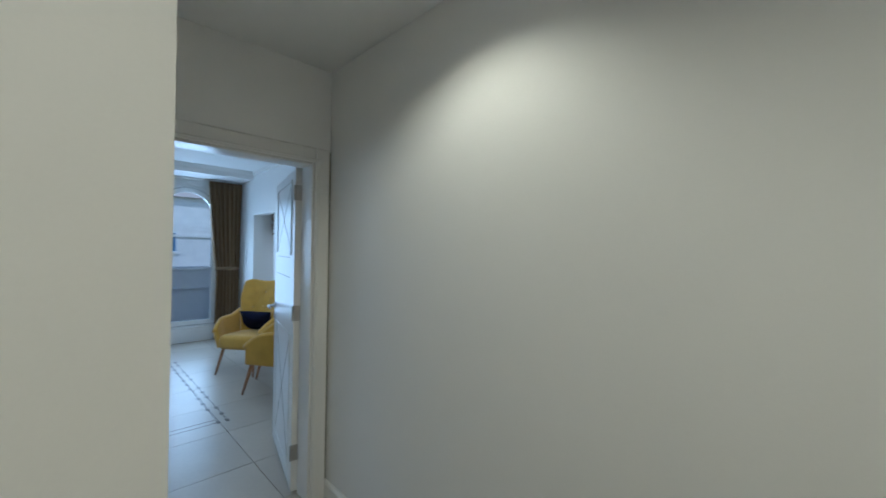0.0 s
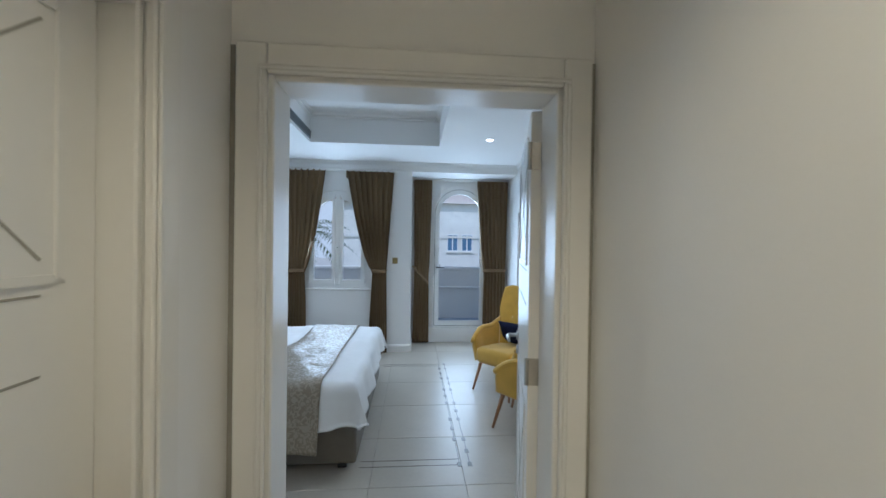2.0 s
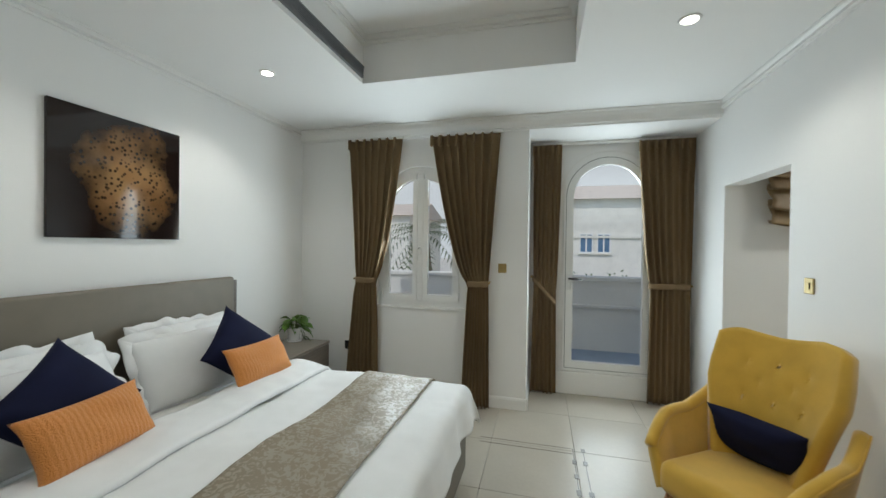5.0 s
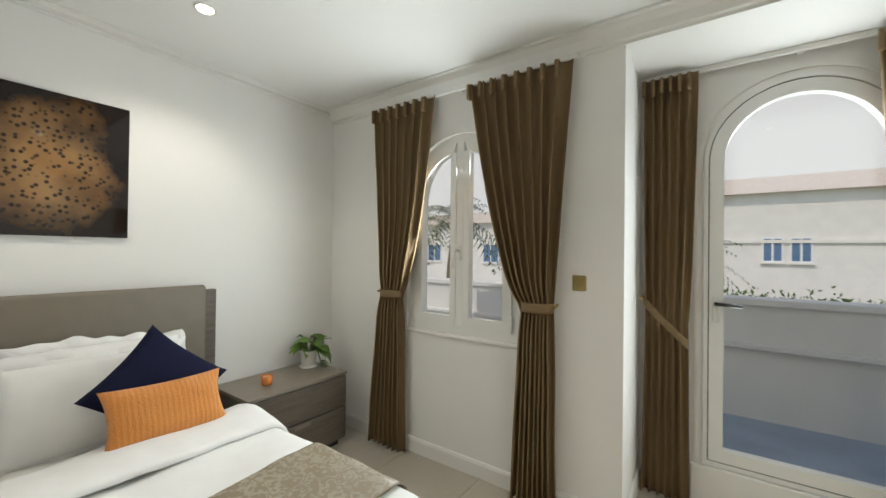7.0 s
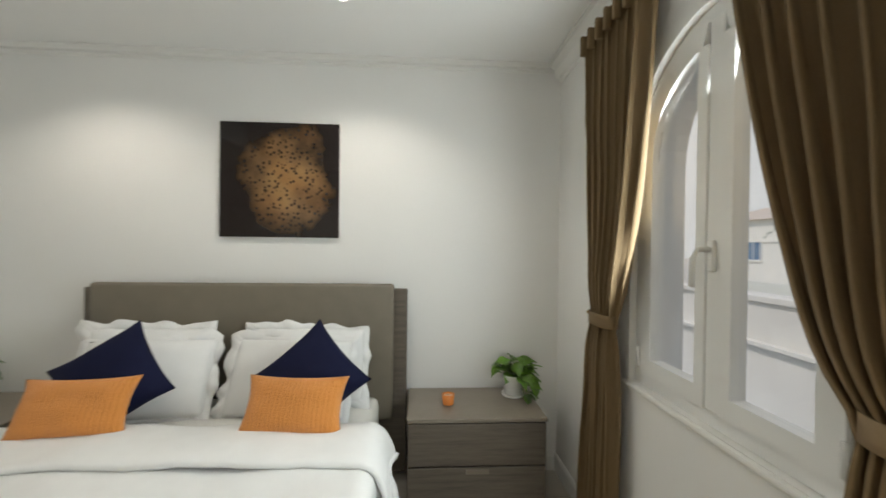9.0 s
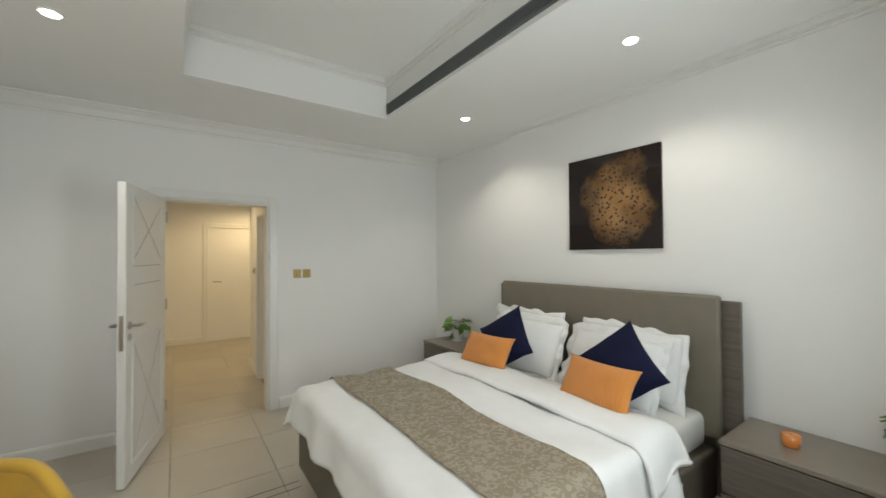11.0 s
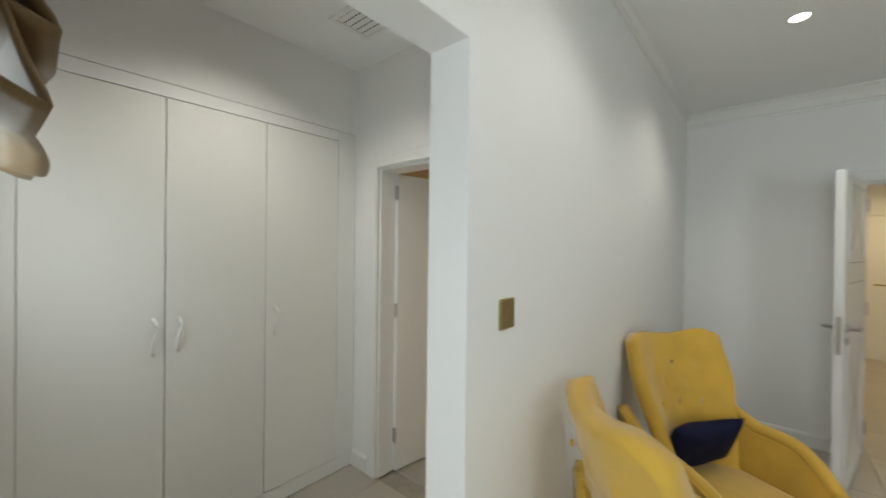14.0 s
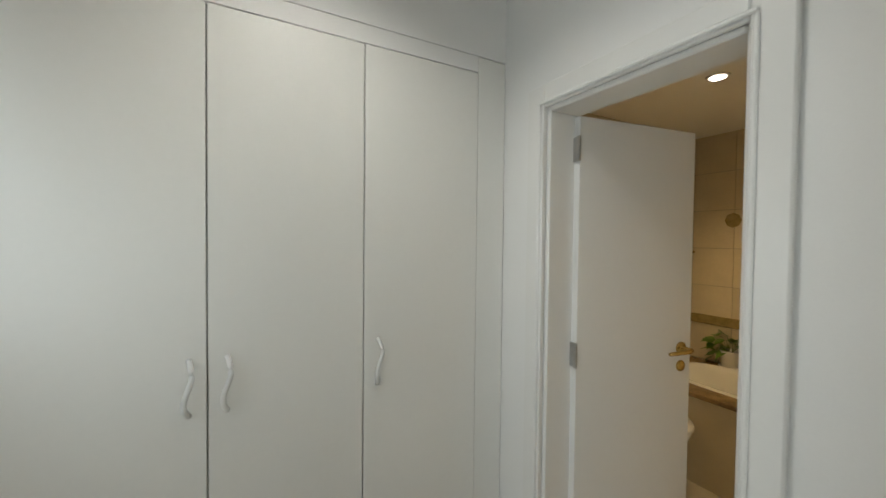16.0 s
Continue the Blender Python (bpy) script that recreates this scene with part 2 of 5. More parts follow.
TERRACE = material("terrace_tile", (0.34, 0.40, 0.46), 0.6, vary=0.1, scale=4)
PAVING = material("pale_paving", (0.55, 0.52, 0.47), 0.9, vary=0.08, scale=0.6, grain=6)
GRASS = material("lawn", (0.09, 0.16, 0.03), 0.9, vary=0.2, scale=3, bump=0.5, grain=40)
BLUEGLASS = material("blue_glazing", (0.10, 0.20, 0.34), 0.12, vary=0.1, scale=1)
FROND = material("palm_frond", (0.10, 0.13, 0.05), 0.6, vary=0.2, scale=6, island=0.2)
BARK = material("palm_bark", (0.20, 0.15, 0.10), 0.9, vary=0.25, scale=12, bump=0.6, grain=40)
ROOFTILE = material("clay_roof", (0.66, 0.56, 0.47), 0.8, vary=0.15, scale=8)


# ---- mesh helpers ----
def finish(bm, smooth):
    bmesh.ops.recalc_face_normals(bm, faces=bm.faces)
    for f in bm.faces:
        f.smooth = smooth


def part(name, bm, mat, parent=None, label="", smooth=False, at=None):
    me = bpy.data.meshes.new(name)
    finish(bm, smooth)
    bm.to_mesh(me)
    bm.free()
    me.materials.append(mat)
    ob = new(name, me)
    if parent:
        ob.parent = parent
    if at is not None:
        ob.matrix_basis = at
    if label:
        tagged(ob, label)
    return ob


def thing(name, label, category, m=None, group="", kind=""):
    ob = new(name)
    ob.empty_display_size = 0.1
    if m is not None:
        ob.matrix_basis = m
    return tagged(ob, label, category, group, kind)


def box(x0, x1, y0, y1, z0, z1, bevel=0.0, seg=1, bm=None):
    b = bmesh.new()
    bmesh.ops.create_cube(b, size=1)
    for v in b.verts:
        v.co = Vector(((x0 + x1) / 2 + v.co.x * (x1 - x0), (y0 + y1) / 2 + v.co.y * (y1 - y0), (z0 + z1) / 2 + v.co.z * (z1 - z0)))
    if bevel:
        bmesh.ops.bevel(b, geom=b.edges[:], offset=bevel, segments=seg, affect="EDGES", profile=0.5)
    if bm is None:
        return b
    merge(bm, b)
    return bm


def merge(bm, other, m=None):
    me = bpy.data.meshes.new("tmp")
    other.to_mesh(me)
    other.free()
    if m is not None:
        me.transform(m)
    bm.from_mesh(me)
    bpy.data.meshes.remove(me)


def prism(points, axis, a, b, bm=None):
    """A closed prism of a convex outline, along the axis from a to b."""
    bm = bm or bmesh.new()

    def put(p, s):
        return {"x": (s, p[0], p[1]), "y": (p[0], s, p[1]), "z": (p[0], p[1], s)}[axis]

    lo = [bm.verts.new(put(p, a)) for p in points]
    hi = [bm.verts.new(put(p, b)) for p in points]
    n = len(points)
    bm.faces.new(lo)
    bm.faces.new(hi[::-1])
    for i in range(n):
        bm.faces.new((lo[i], lo[(i + 1) % n], hi[(i + 1) % n], hi[i]))
    return bm


def lathe(profile, seg=24, bm=None, close=False):
    bm = bm or bmesh.new()
    rings = [[bm.verts.new((r * math.cos(2 * math.pi * i / seg), r * math.sin(2 * math.pi * i / seg), z)) for i in range(seg)] for r, z in profile]
    for a, b in zip(rings, rings[1:]):
        for i in range(seg):
            bm.faces.new((a[i], a[(i + 1) % seg], b[(i + 1) % seg], b[i]))
    bm.faces.new(rings[0])
    bm.faces.new(rings[-1][::-1])
    return bm


def tube(path, radius, seg=8, bm=None):
    """A round tube along a list of points; radius is a number or one for each point."""
    bm = bm or bmesh.new()
    path = [Vector(p) for p in path]
    rings = []
    for i, p in enumerate(path):
        d = (path[min(i + 1, len(path) - 1)] - path[max(i - 1, 0)]).normalized()
        s = d.cross(Vector((0, 0, 1)) if abs(d.z) < 0.9 else Vector((1, 0, 0))).normalized()
        u = s.cross(d)
        r = radius[i] if isinstance(radius, (list, tuple)) else radius
        rings.append([bm.verts.new(p + (s * math.cos(2 * math.pi * k / seg) + u * math.sin(2 * math.pi * k / seg)) * r) for k in range(seg)])
    for a, b in zip(rings, rings[1:]):
        for k in range(seg):
            bm.faces.new((a[k], a[(k + 1) % seg], b[(k + 1) % seg], b[k]))
    bm.faces.new(rings[0][::-1])
    bm.faces.new(rings[-1])
    return bm


def sheet(nu, nv, fn, thick, bm=None):
    """A closed sheet: fn(u, v) gives the point, u and v from 0 to 1; the back lies thick behind, along the normal."""
    bm = bm or bmesh.new()
    P = [[Vector(fn(i / nu, j / nv)) for j in range(nv + 1)] for i in range(nu + 1)]
    front = [[bm.verts.new(p) for p in row] for row in P]
    back = []
    for i in range(nu + 1):
        row = []
        for j in range(nv + 1):
            du = P[min(i + 1, nu)][j] - P[max(i - 1, 0)][j]
            dv = P[i][min(j + 1, nv)] - P[i][max(j - 1, 0)]
            n = du.cross(dv)
            n = n.normalized() if n.length > 1e-9 else Vector((0, 0, 1))
            row.append(bm.verts.new(P[i][j] - n * thick))
        back.append(row)
    for i in range(nu):
        for j in range(nv):
            bm.faces.new((front[i][j], front[i + 1][j], front[i + 1][j + 1], front[i][j + 1]))
            bm.faces.new((back[i][j], back[i][j + 1], back[i + 1][j + 1], back[i + 1][j]))
    for i in range(nu):
        bm.faces.new((front[i][0], back[i][0], back[i + 1][0], front[i + 1][0]))
        bm.faces.new((front[i][nv], front[i + 1][nv], back[i + 1][nv], back[i][nv]))
    for j in range(nv):
        bm.faces.new((front[0][j], front[0][j + 1], back[0][j + 1], back[0][j]))
        bm.faces.new((front[nu][j], back[nu][j], back[nu][j + 1], front[nu][j + 1]))
    return bm


def arc(cx, cz, r, a0, a1, n):
    return [(cx + r * math.cos(radians(a0 + (a1 - a0) * i / n)), cz + r * math.sin(radians(a0 + (a1 - a0) * i / n))) for i in range(n + 1)]


def arch_ring(cx, zb, spring, w, r, y0, y1, n=20, bottom=True):
    """An arched frame (w wide bars, outer half width r) from zb to spring and over."""
    bm = bmesh.new()
    out = [(cx + r, zb)] + arc(cx, spring, r, 0, 180, n) + [(cx - r, zb)]
    inn = [(cx + r - w, zb)] + arc(cx, spring, r - w, 0, 180, n) + [(cx - r + w, zb)]
    for i in range(len(out) - 1):
        prism([out[i], out[i + 1], inn[i + 1], inn[i]], "y", y0, y1, bm)
    if bottom:
        box(cx - r + w, cx + r - w, y0, y1, zb, zb + w, bm=bm)
    bmesh.ops.remove_doubles(bm, verts=bm.verts, dist=1e-5)
    return bm


def arch_wall(x0, x1, z0, z1, cx, r, ob, spring, y0, y1, n=20):
    """A wall in x with an arched opening that goes through it."""
    bm = bmesh.new()
    box(x0, cx - r, y0, y1, z0, z1, bm=bm)
    box(cx + r, x1, y0, y1, z0, z1, bm=bm)
    if ob > z0:
        box(cx - r, cx + r, y0, y1, z0, ob, bm=bm)
    top = arc(cx, spring, r, 180, 0, n)
    for a, b in zip(top, top[1:]):
        prism([a, b, (b[0], z1), (a[0], z1)], "y", y0, y1, bm)
    return bm


def structure(name, bm, mat, label, category, smooth=False):
    return tagged(part(name, bm, mat, smooth=smooth), label, category, kind="structure")


# ---- structure ----
W, E, N, S = -1.83, 1.97, 6.10, 1.985
HS = 1.845          # hall face of the door wall
HW, HE = 0.0, 1.03
NOOK_E, NOOK_S, NOOK_N = 4.13, 4.375, 6.03
ET = 0.125         # thickness of the east wall
WX = 3.53          # face of the wardrobe
BACK = 6.66        # face of the balcony door wall
NOOKY = 5.21
FLOOR_BM = box(-3.2, 4.6, -2.95, 6.9, -0.2, -0.012)
floor = structure("floor", FLOOR_BM, GROUT, "beige polished porcelain tile floor with pale joints", "floor")

structure("wall_west", box(W - 0.2, W, 1.6, 6.3, -0.02, 3.1), WALL, "off-white painted plaster wall behind the bed", "wall")
structure("wall_north", arch_wall(W, 0.48, -0.02, 3.1, -0.54, 0.437, 0.883, 1.80, N, N + 0.24), WALL, "off-white plaster wall with an arched window opening", "wall")
bm = box(0.48, E + ET, N, BACK, 2.521, 3.1)
structure("wall_alcove_beam", bm, WALL, "white plaster beam over the balcony door alcove", "wall")
structure("wall_alcove_side", box(0.30, 0.48, N + 0.24, BACK + 0.2, -0.02, 3.1), WALL, "white plaster side of the balcony door alcove", "wall")
structure("wall_balcony", arch_wall(0.48, E + ET, -0.02, 3.1, 1.228, 0.418, 0.226, 1.98, BACK, BACK + 0.2), WALL, "white plaster wall with an arched balcony door opening", "wall")
bm = box(E, E + ET, S, NOOKY, -0.02, 3.1)
box(E, E + ET, NOOKY, 6.02, 1.967, 3.1, bm=bm)
box(E, E + ET, 6.02, BACK, -0.02, 3.1, bm=bm)
structure("wall_east", bm, WALL, "off-white plaster wall with an opening to the dressing area", "wall")
DX0, DX1, DH = 0.095, 0.94, 1.957
bm = box(W, DX0, HS, S, -0.02, 3.1)
box(DX0, DX1, HS, S, DH, 3.1, bm=bm)
box(DX1, E + ET, HS, S, -0.02, 3.1, bm=bm)
structure("wall_south", bm, WALL, "off-white plaster wall with the bedroom door opening", "wall")
# dressing area
bm = box(E + ET, 2.655, NOOK_S - 0.14, NOOK_S, -0.02, 3.1)
box(2.655, 3.288, NOOK_S - 0.14, NOOK_S, 1.955, 3.1, bm=bm)
box(3.288, NOOK_E, NOOK_S - 0.14, NOOK_S, -0.02, 3.1, bm=bm)
structure("wall_dressing_south", bm, WALL, "white plaster wall with the bathroom door opening", "wall")
bm = box(E + ET, 2.45, NOOK_N, NOOK_N + 0.2, -0.02, 3.1)
box(3.31, NOOK_E, NOOK_N, NOOK_N + 0.2, -0.02, 3.1, bm=bm)
box(2.45, 3.31, NOOK_N, NOOK_N + 0.2, -0.02, 1.02, bm=bm)
box(2.45, 3.31, NOOK_N, NOOK_N + 0.2, 2.15, 3.1, bm=bm)
structure("wall_dressing_north", bm, WALL, "off-white plaster wall with a small window opening", "wall")
bm = box(WX, NOOK_E, NOOK_S, NOOK_N, 2.205, 3.1)
structure("wall_over_wardrobe", bm, WALL, "white plaster above the built-in wardrobe", "wall")
structure("wall_dressing_east", box(NOOK_E, NOOK_E + 0.15, 1.6, 6.25, -0.02, 3.1), WALL, "plain plaster wall behind the wardrobe", "wall")
# hall
LD0, LD1 = 0.88, 1.513
bm = box(HW - 0.14, HW, 0.20, LD0, -0.02, 2.9)
box(HW - 0.14, HW, LD0, LD1, 1.935, 2.9, bm=bm)
box(HW - 0.14, HW, LD1, HS, -0.02, 2.9, bm=bm)
structure("wall_hall_west", bm, WALL, "off-white plaster hall wall with a closed door", "wall")
structure("wall_hall_return", box(-1.6, HW - 0.14, 0.24, 0.36, -0.02, 2.9), WALL, "off-white plaster wall beside the hall corner", "wall")
structure("wall_hall_east", box(HE, HE + 0.15, -1.95, HS, -0.02, 2.9), WALL, "smooth off-white plaster hall wall", "wall")
structure("wall_hall_south", box(-1.75, HE, -1.95, -1.8, -0.02, 2.9), WALL, "off-white plaster wall at the end of the hall", "wall")
structure("wall_hall_far_west", box(-1.75, -1.6, -1.8, 0.36, -0.02, 2.9), WALL, "plain plaster wall closing the hall", "wall")
structure("wall_side_room", box(-1.2, -1.06, 0.36, HS, -0.02, 2.9), WALL, "plain plaster wall behind the closed door", "wall")
# bathroom
structure("wall_bath_west", box(E + ET, 2.25, 1.985, NOOK_S - 0.14, -0.02, 2.6), WALL, "plain bathroom wall", "wall")
structure("wall_bath_south", box(2.25, NOOK_E, 1.98, 2.12, -0.02, 2.6), GROUT, "bathroom wall behind cream tiles", "wall")
structure("wall_bath_east", box(3.98, NOOK_E, 2.12, NOOK_S - 0.14, -0.02, 2.6), GROUT, "bathroom wall behind cream tiles", "wall")

# ceilings
TX0, TX1, TY0, TY1, TZ = -0.66, 0.787, 2.975, 5.115, 2.95
bm = box(W, TX0, S, N, CEIL, 3.1)
box(TX1, E, S, N, CEIL, 3.1, bm=bm)
box(TX0, TX1, S, TY0, CEIL, 3.1, bm=bm)
box(TX0, TX1, TY1, N, CEIL, 3.1, bm=bm)
box(TX0, TX1, TY0, TY1, TZ, 3.1, bm=bm)
structure("ceiling", bm, CEILING, "white ceiling with a recessed rectangular tray", "ceiling")
structure("ceiling_dressing", box(E + ET, NOOK_E, NOOK_S, NOOK_N, CEIL, 3.1), CEILING, "white dressing area ceiling", "ceiling")
structure("ceiling_hall", box(-1.75, HE, -1.95, HS, HALL_CEIL, 2.9), CEILING, "white hall ceiling", "ceiling")
structure("ceiling_bath", box(2.25, 3.98, 2.12, NOOK_S - 0.14, 2.30, 2.6), CEILING, "white bathroom ceiling", "ceiling")


def cornice_profile(h, d):
    return [(0, 0), (0, -h), (0.012, -h), (0.016, -h * 0.86), (0.03, -h * 0.8), (d * 0.5, -h * 0.42), (d * 0.75, -h * 0.22), (d * 0.8, -h * 0.14), (d, -h * 0.1), (d, 0)]


def moulding(name, p0, p1, inward, profile, z, mat, label, category):
    """A straight run of moulding from p0 to p1; the profile gives depth along inward, and height from z."""
    bm = bmesh.new()
    p0, p1, inward = Vector((*p0, 0)), Vector((*p1, 0)), Vector((*inward, 0))
    rows = [[bm.verts.new(q + inward * (d + 0.0005) + Vector((0, 0, z + h))) for d, h in profile] for q in (p0, p1)]
    n = len(profile)
    for i in range(n):
        bm.faces.new((rows[0][i], rows[0][(i + 1) % n], rows[1][(i + 1) % n], rows[1][i]))
    bm.faces.new(rows[0])
    bm.faces.new(rows[1][::-1])
    return structure(name, bm, mat, label, category)


CORN = cornice_profile(0.11, 0.10)
CL = "white moulded plaster cornice below the ceiling"
moulding("cornice_west", (W, S), (W, N), (1, 0), cornice_profile(0.055, 0.045), CEIL, TRIM, CL, "cornice")
moulding("cornice_east", (E, S), (E, N), (-1, 0), cornice_profile(0.055, 0.045), CEIL, TRIM, CL, "cornice")
moulding("cornice_north", (W, N), (E, N), (0, -1), CORN, CEIL, TRIM, CL, "cornice")
moulding("cornice_south", (W, S), (E, S), (0, 1), CORN, CEIL, TRIM, CL, "cornice")
TC = cornice_profile(0.05, 0.05)
for nm, a, b, d in (("w", (TX0, TY0), (TX0, TY1), (1, 0)), ("e", (TX1, TY0), (TX1, TY1), (-1, 0)), ("n", (TX0, TY1), (TX1, TY1), (0, -1)), ("s", (TX0, TY0), (TX1, TY0), (0, 1))):
    moulding("tray_moulding_" + nm, a, b, d, TC, TZ, TRIM, "white moulding inside the ceiling tray", "moulding")

BASE = [(0, 0), (0.016, 0), (0.016, 0.085), (0.010, 0.1), (0.004, 0.105), (0, 0.105)]
BL = "white painted baseboard along the wall"
RUNS = [((W, S), (W, N), (1, 0)), ((W, N), (0.48, N), (0, -1)), ((0.48, N), (0.48, BACK), (1, 0)), ((W, S), (DX0 - 0.09, S), (0, 1)), ((DX1 + 0.09, S), (E, S), (0, 1)),
        ((E, S), (E, NOOKY), (-1, 0)), ((E, 6.02), (E, BACK), (-1, 0)), ((E, NOOKY), (E + ET, NOOKY), (0, 1)), ((E + ET, NOOK_N), (WX, NOOK_N), (0, -1)),
        ((E + ET, NOOK_S), (2.575, NOOK_S), (0, 1)), ((3.37, NOOK_S), (WX, NOOK_S), (0, 1)), ((HE, -1.8), (HE, HS), (-1, 0)), ((HW, 0.20), (HW, LD0 - 0.08), (1, 0)), ((0.45, -1.8), (HE, -1.8), (0, 1))]
for k, (a, b, d) in enumerate(RUNS):
    moulding("baseboard_%d" % (k + 1), a, b, d, BASE, 0.0, TRIM, BL, "baseboard")


# ---- doors ----
def casing(name, axis, a0, a1, h, face, out, depth, label):
    """A door lining with casings on the face (out: +1 or -1 along the other axis), lining depth behind it."""
    root = thing(name, label, "door frame", kind="structure")
    w, t = 0.075, 0.022

    def put(nm, p0, p1, q0, q1, z0, z1):
        q0, q1 = min(q0, q1), max(q0, q1)
        part(nm, box(p0, p1, q0, q1, z0, z1, 0.004) if axis == "x" else box(q0, q1, p0, p1, z0, z1, 0.004), TRIM, root)

    for f, o in ((face, out), (face - out * depth, -out)):
        for s0, s1 in ((a0 - w, a0 + 0.006), (a1 - 0.006, a1 + w)):
            put("casing", s0, s1, f + o * 0.001, f + o * t, 0, h + w)
        put("casing", a0 + 0.0065, a1 - 0.0065, f + o * 0.001, f + o * (t - 0.002), h - 0.006, h + w)
        put("casing_bead", a0 - 0.012, a1 + 0.012, f + o * t, f + o * (t + 0.006), h + 0.001, h + 0.014)
        for s0 in (a0 - 0.014, a1 + 0.001):
            put("casing_bead", s0, s0 + 0.013, f + o * t, f + o * (t + 0.006), 0, h)
    for s0, s1 in ((a0 + 0.0005, a0 + 0.02), (a1 - 0.02, a1 - 0.0005)):
        put("jamb", s0, s1, face - 0.001 * out, face - out * (depth - 0.001), 0, h - 0.001)
    put("jamb", a0 + 0.02, a1 - 0.02, face - 0.001 * out, face - out * (depth - 0.001), h - 0.02, h - 0.001)
    return root


casing("door_frame_bedroom", "x", DX0, DX1, DH, HS, -1, S - HS, "white painted door frame between hall and bedroom")
# Dark strips on the wall face paint in the shaded gap beside each casing.
for s0 in (DX0 - 0.095, DX1 + 0.076):
    part("gap_shade", box(s0, s0 + 0.014, HS - 0.004, HS - 0.0005, 0.0, DH + 0.07), GROOVE_SHADE, bpy.data.objects["door_frame_bedroom"], "flat dark strip painted as the shaded gap beside the casing")
casing("door_frame_hall", "y", LD0, LD1, 1.935, HW, 1, 0.14, "white painted frame of the hall door")
casing("door_frame_bathroom", "x", 2.655, 3.288, 1.955, NOOK_S, 1, 0.14, "white painted bathroom door frame")
casing("door_frame_far", "x", -0.40, 0.37, 1.96, -1.8, 1, 0.10, "white painted frame of the far hall door")


def handle_set(root, x, z, side, mat, face, keyhole=True):
    """Lever, rose and key escutcheon on the face at y=face, pointing out by side; lever towards -x."""
    rose = bmesh.new()
    lathe([(0.024, 0), (0.026, 0.002), (0.026, 0.008), (0.022, 0.01), (0.010, 0.012), (0.010, 0.05)], 20, rose)
    m = Matrix.Translation((x, face, z)) @ Matrix.Rotation(radians(90 if side < 0 else -90), 4, "X")
    for v in rose.verts:
        v.co = m @ v.co
    h = part("handle", rose, mat, root, "polished metal lever handle", True)
    y = face + side * 0.05
    part("lever", tube([(x, y, z), (x - 0.02, y + side * 0.006, z), (x - 0.06, y + side * 0.004, z - 0.002), (x - 0.12, y, z - 0.004)], [0.010, 0.010, 0.009, 0.007], 10), mat, h, smooth=True)
    if keyhole:
        k = lathe([(0.022, 0), (0.024, 0.002), (0.022, 0.008), (0.012, 0.012)], 18)
        m2 = Matrix.Translation((x, face, z - 0.075)) @ Matrix.Rotation(radians(90 if side < 0 else -90), 4, "X")
        for v in k.verts:
            v.co = m2 @ v.co
        part("escutcheon", k, mat, root, smooth=True)


def groove(root, a, b, face, side, w=0.012):
    d = Vector((b[0] - a[0], 0, b[1] - a[1]))
    n = Vector((-d.z, 0, d.x)).normalized() * w / 2
    A, B = Vector((a[0], 0, a[1])), Vector((b[0], 0, b[1]))
    pts = [A + n, B + n, B - n, A - n]
    # A slightly raised grey strip: the groove's shade is painted, not cut in.
    part("groove", prism([(p.x, p.z) for p in pts], "y", face - side * 0.003, face + side * 0.0015), GROOVE_SHADE, root)


def bar(root, name, a, b, face, side, w=0.014, t=0.006):
    d = Vector((b[0] - a[0], 0, b[1] - a[1]))
    n = Vector((-d.z, 0, d.x)).normalized() * w / 2
    A, B = Vector((a[0], 0, a[1])), Vector((b[0], 0, b[1]))
    part(name, prism([((A + n).x, (A + n).z), ((B + n).x, (B + n).z), ((B - n).x, (B - n).z), ((A - n).x, (A - n).z)], "y", face - side * 0.001, face + side * t), DOOR, root)


def panel_door(name, w, m, label, grooved_sides, handle_mat, h=1.985, lever_z=1.02):
    """A leaf that hinges at x=0 and runs to x=w, 44 mm thick round y=0, with crossing grooves in an upper and a lower field."""
    root = thing(name, label, "door", m)
    part("leaf", box(0.003, w - 0.003, -0.022, 0.022, 0.008, h, 0.002), DOOR, root)
    a, b = 0.17 * w, 0.82 * w
    for side in grooved_sides:
        f = side * 0.022
        for z0, z1 in ((1.455, h - 0.09), (0.14, 0.885)):
            for p, q in (((a, z0), (b, z1)), ((a, z1), (b, z0))):
                groove(root, p, q, f, side, 0.0045)
            for p, q in (((a - 0.02, z0 - 0.03), (b + 0.02, z0 - 0.03)), ((a - 0.02, z1 + 0.03), (b + 0.02, z1 + 0.03)), ((a - 0.03, z0 - 0.03), (a - 0.03, z1 + 0.03)), ((b + 0.03, z0 - 0.03), (b + 0.03, z1 + 0.03))):
                bar(root, "bead", p, q, f, side)
        for z in (1.275, 1.40):
            groove(root, (a, z), (b, z), f, side, 0.004)
    for side in (1, -1):
        handle_set(root, w - 0.06, lever_z, side, handle_mat, side * 0.022)
    part("lock_plate", box(w - 0.0035, w - 0.001, -0.011, 0.011, lever_z - 0.15, lever_z + 0.07), STEEL, root, "steel lock plate")
    for z in (0.24, 1.07, 1.79):
        hb = tube([(-0.004, 0.026, z - 0.045), (-0.004, 0.026, z + 0.045)], 0.007, 10)
        part("hinge", box(-0.004, 0.0015, -0.018, 0.026, z - 0.045, z + 0.045, bm=hb), STEEL, root, "steel butt hinge")
    return root


panel_door("door_1", 0.81, pose(0.912, S + 0.012, 0, 0, 0, 76.5), "open glossy white bedroom door with crossed groove panels", (1, -1), STEEL, 1.94)
panel_door("door_2", 0.595, pose(HW - 0.09, LD0 + 0.02, 0, 0, 0, 90), "closed white hall door with crossed groove panels", (-1,), BRASS, 1.915)
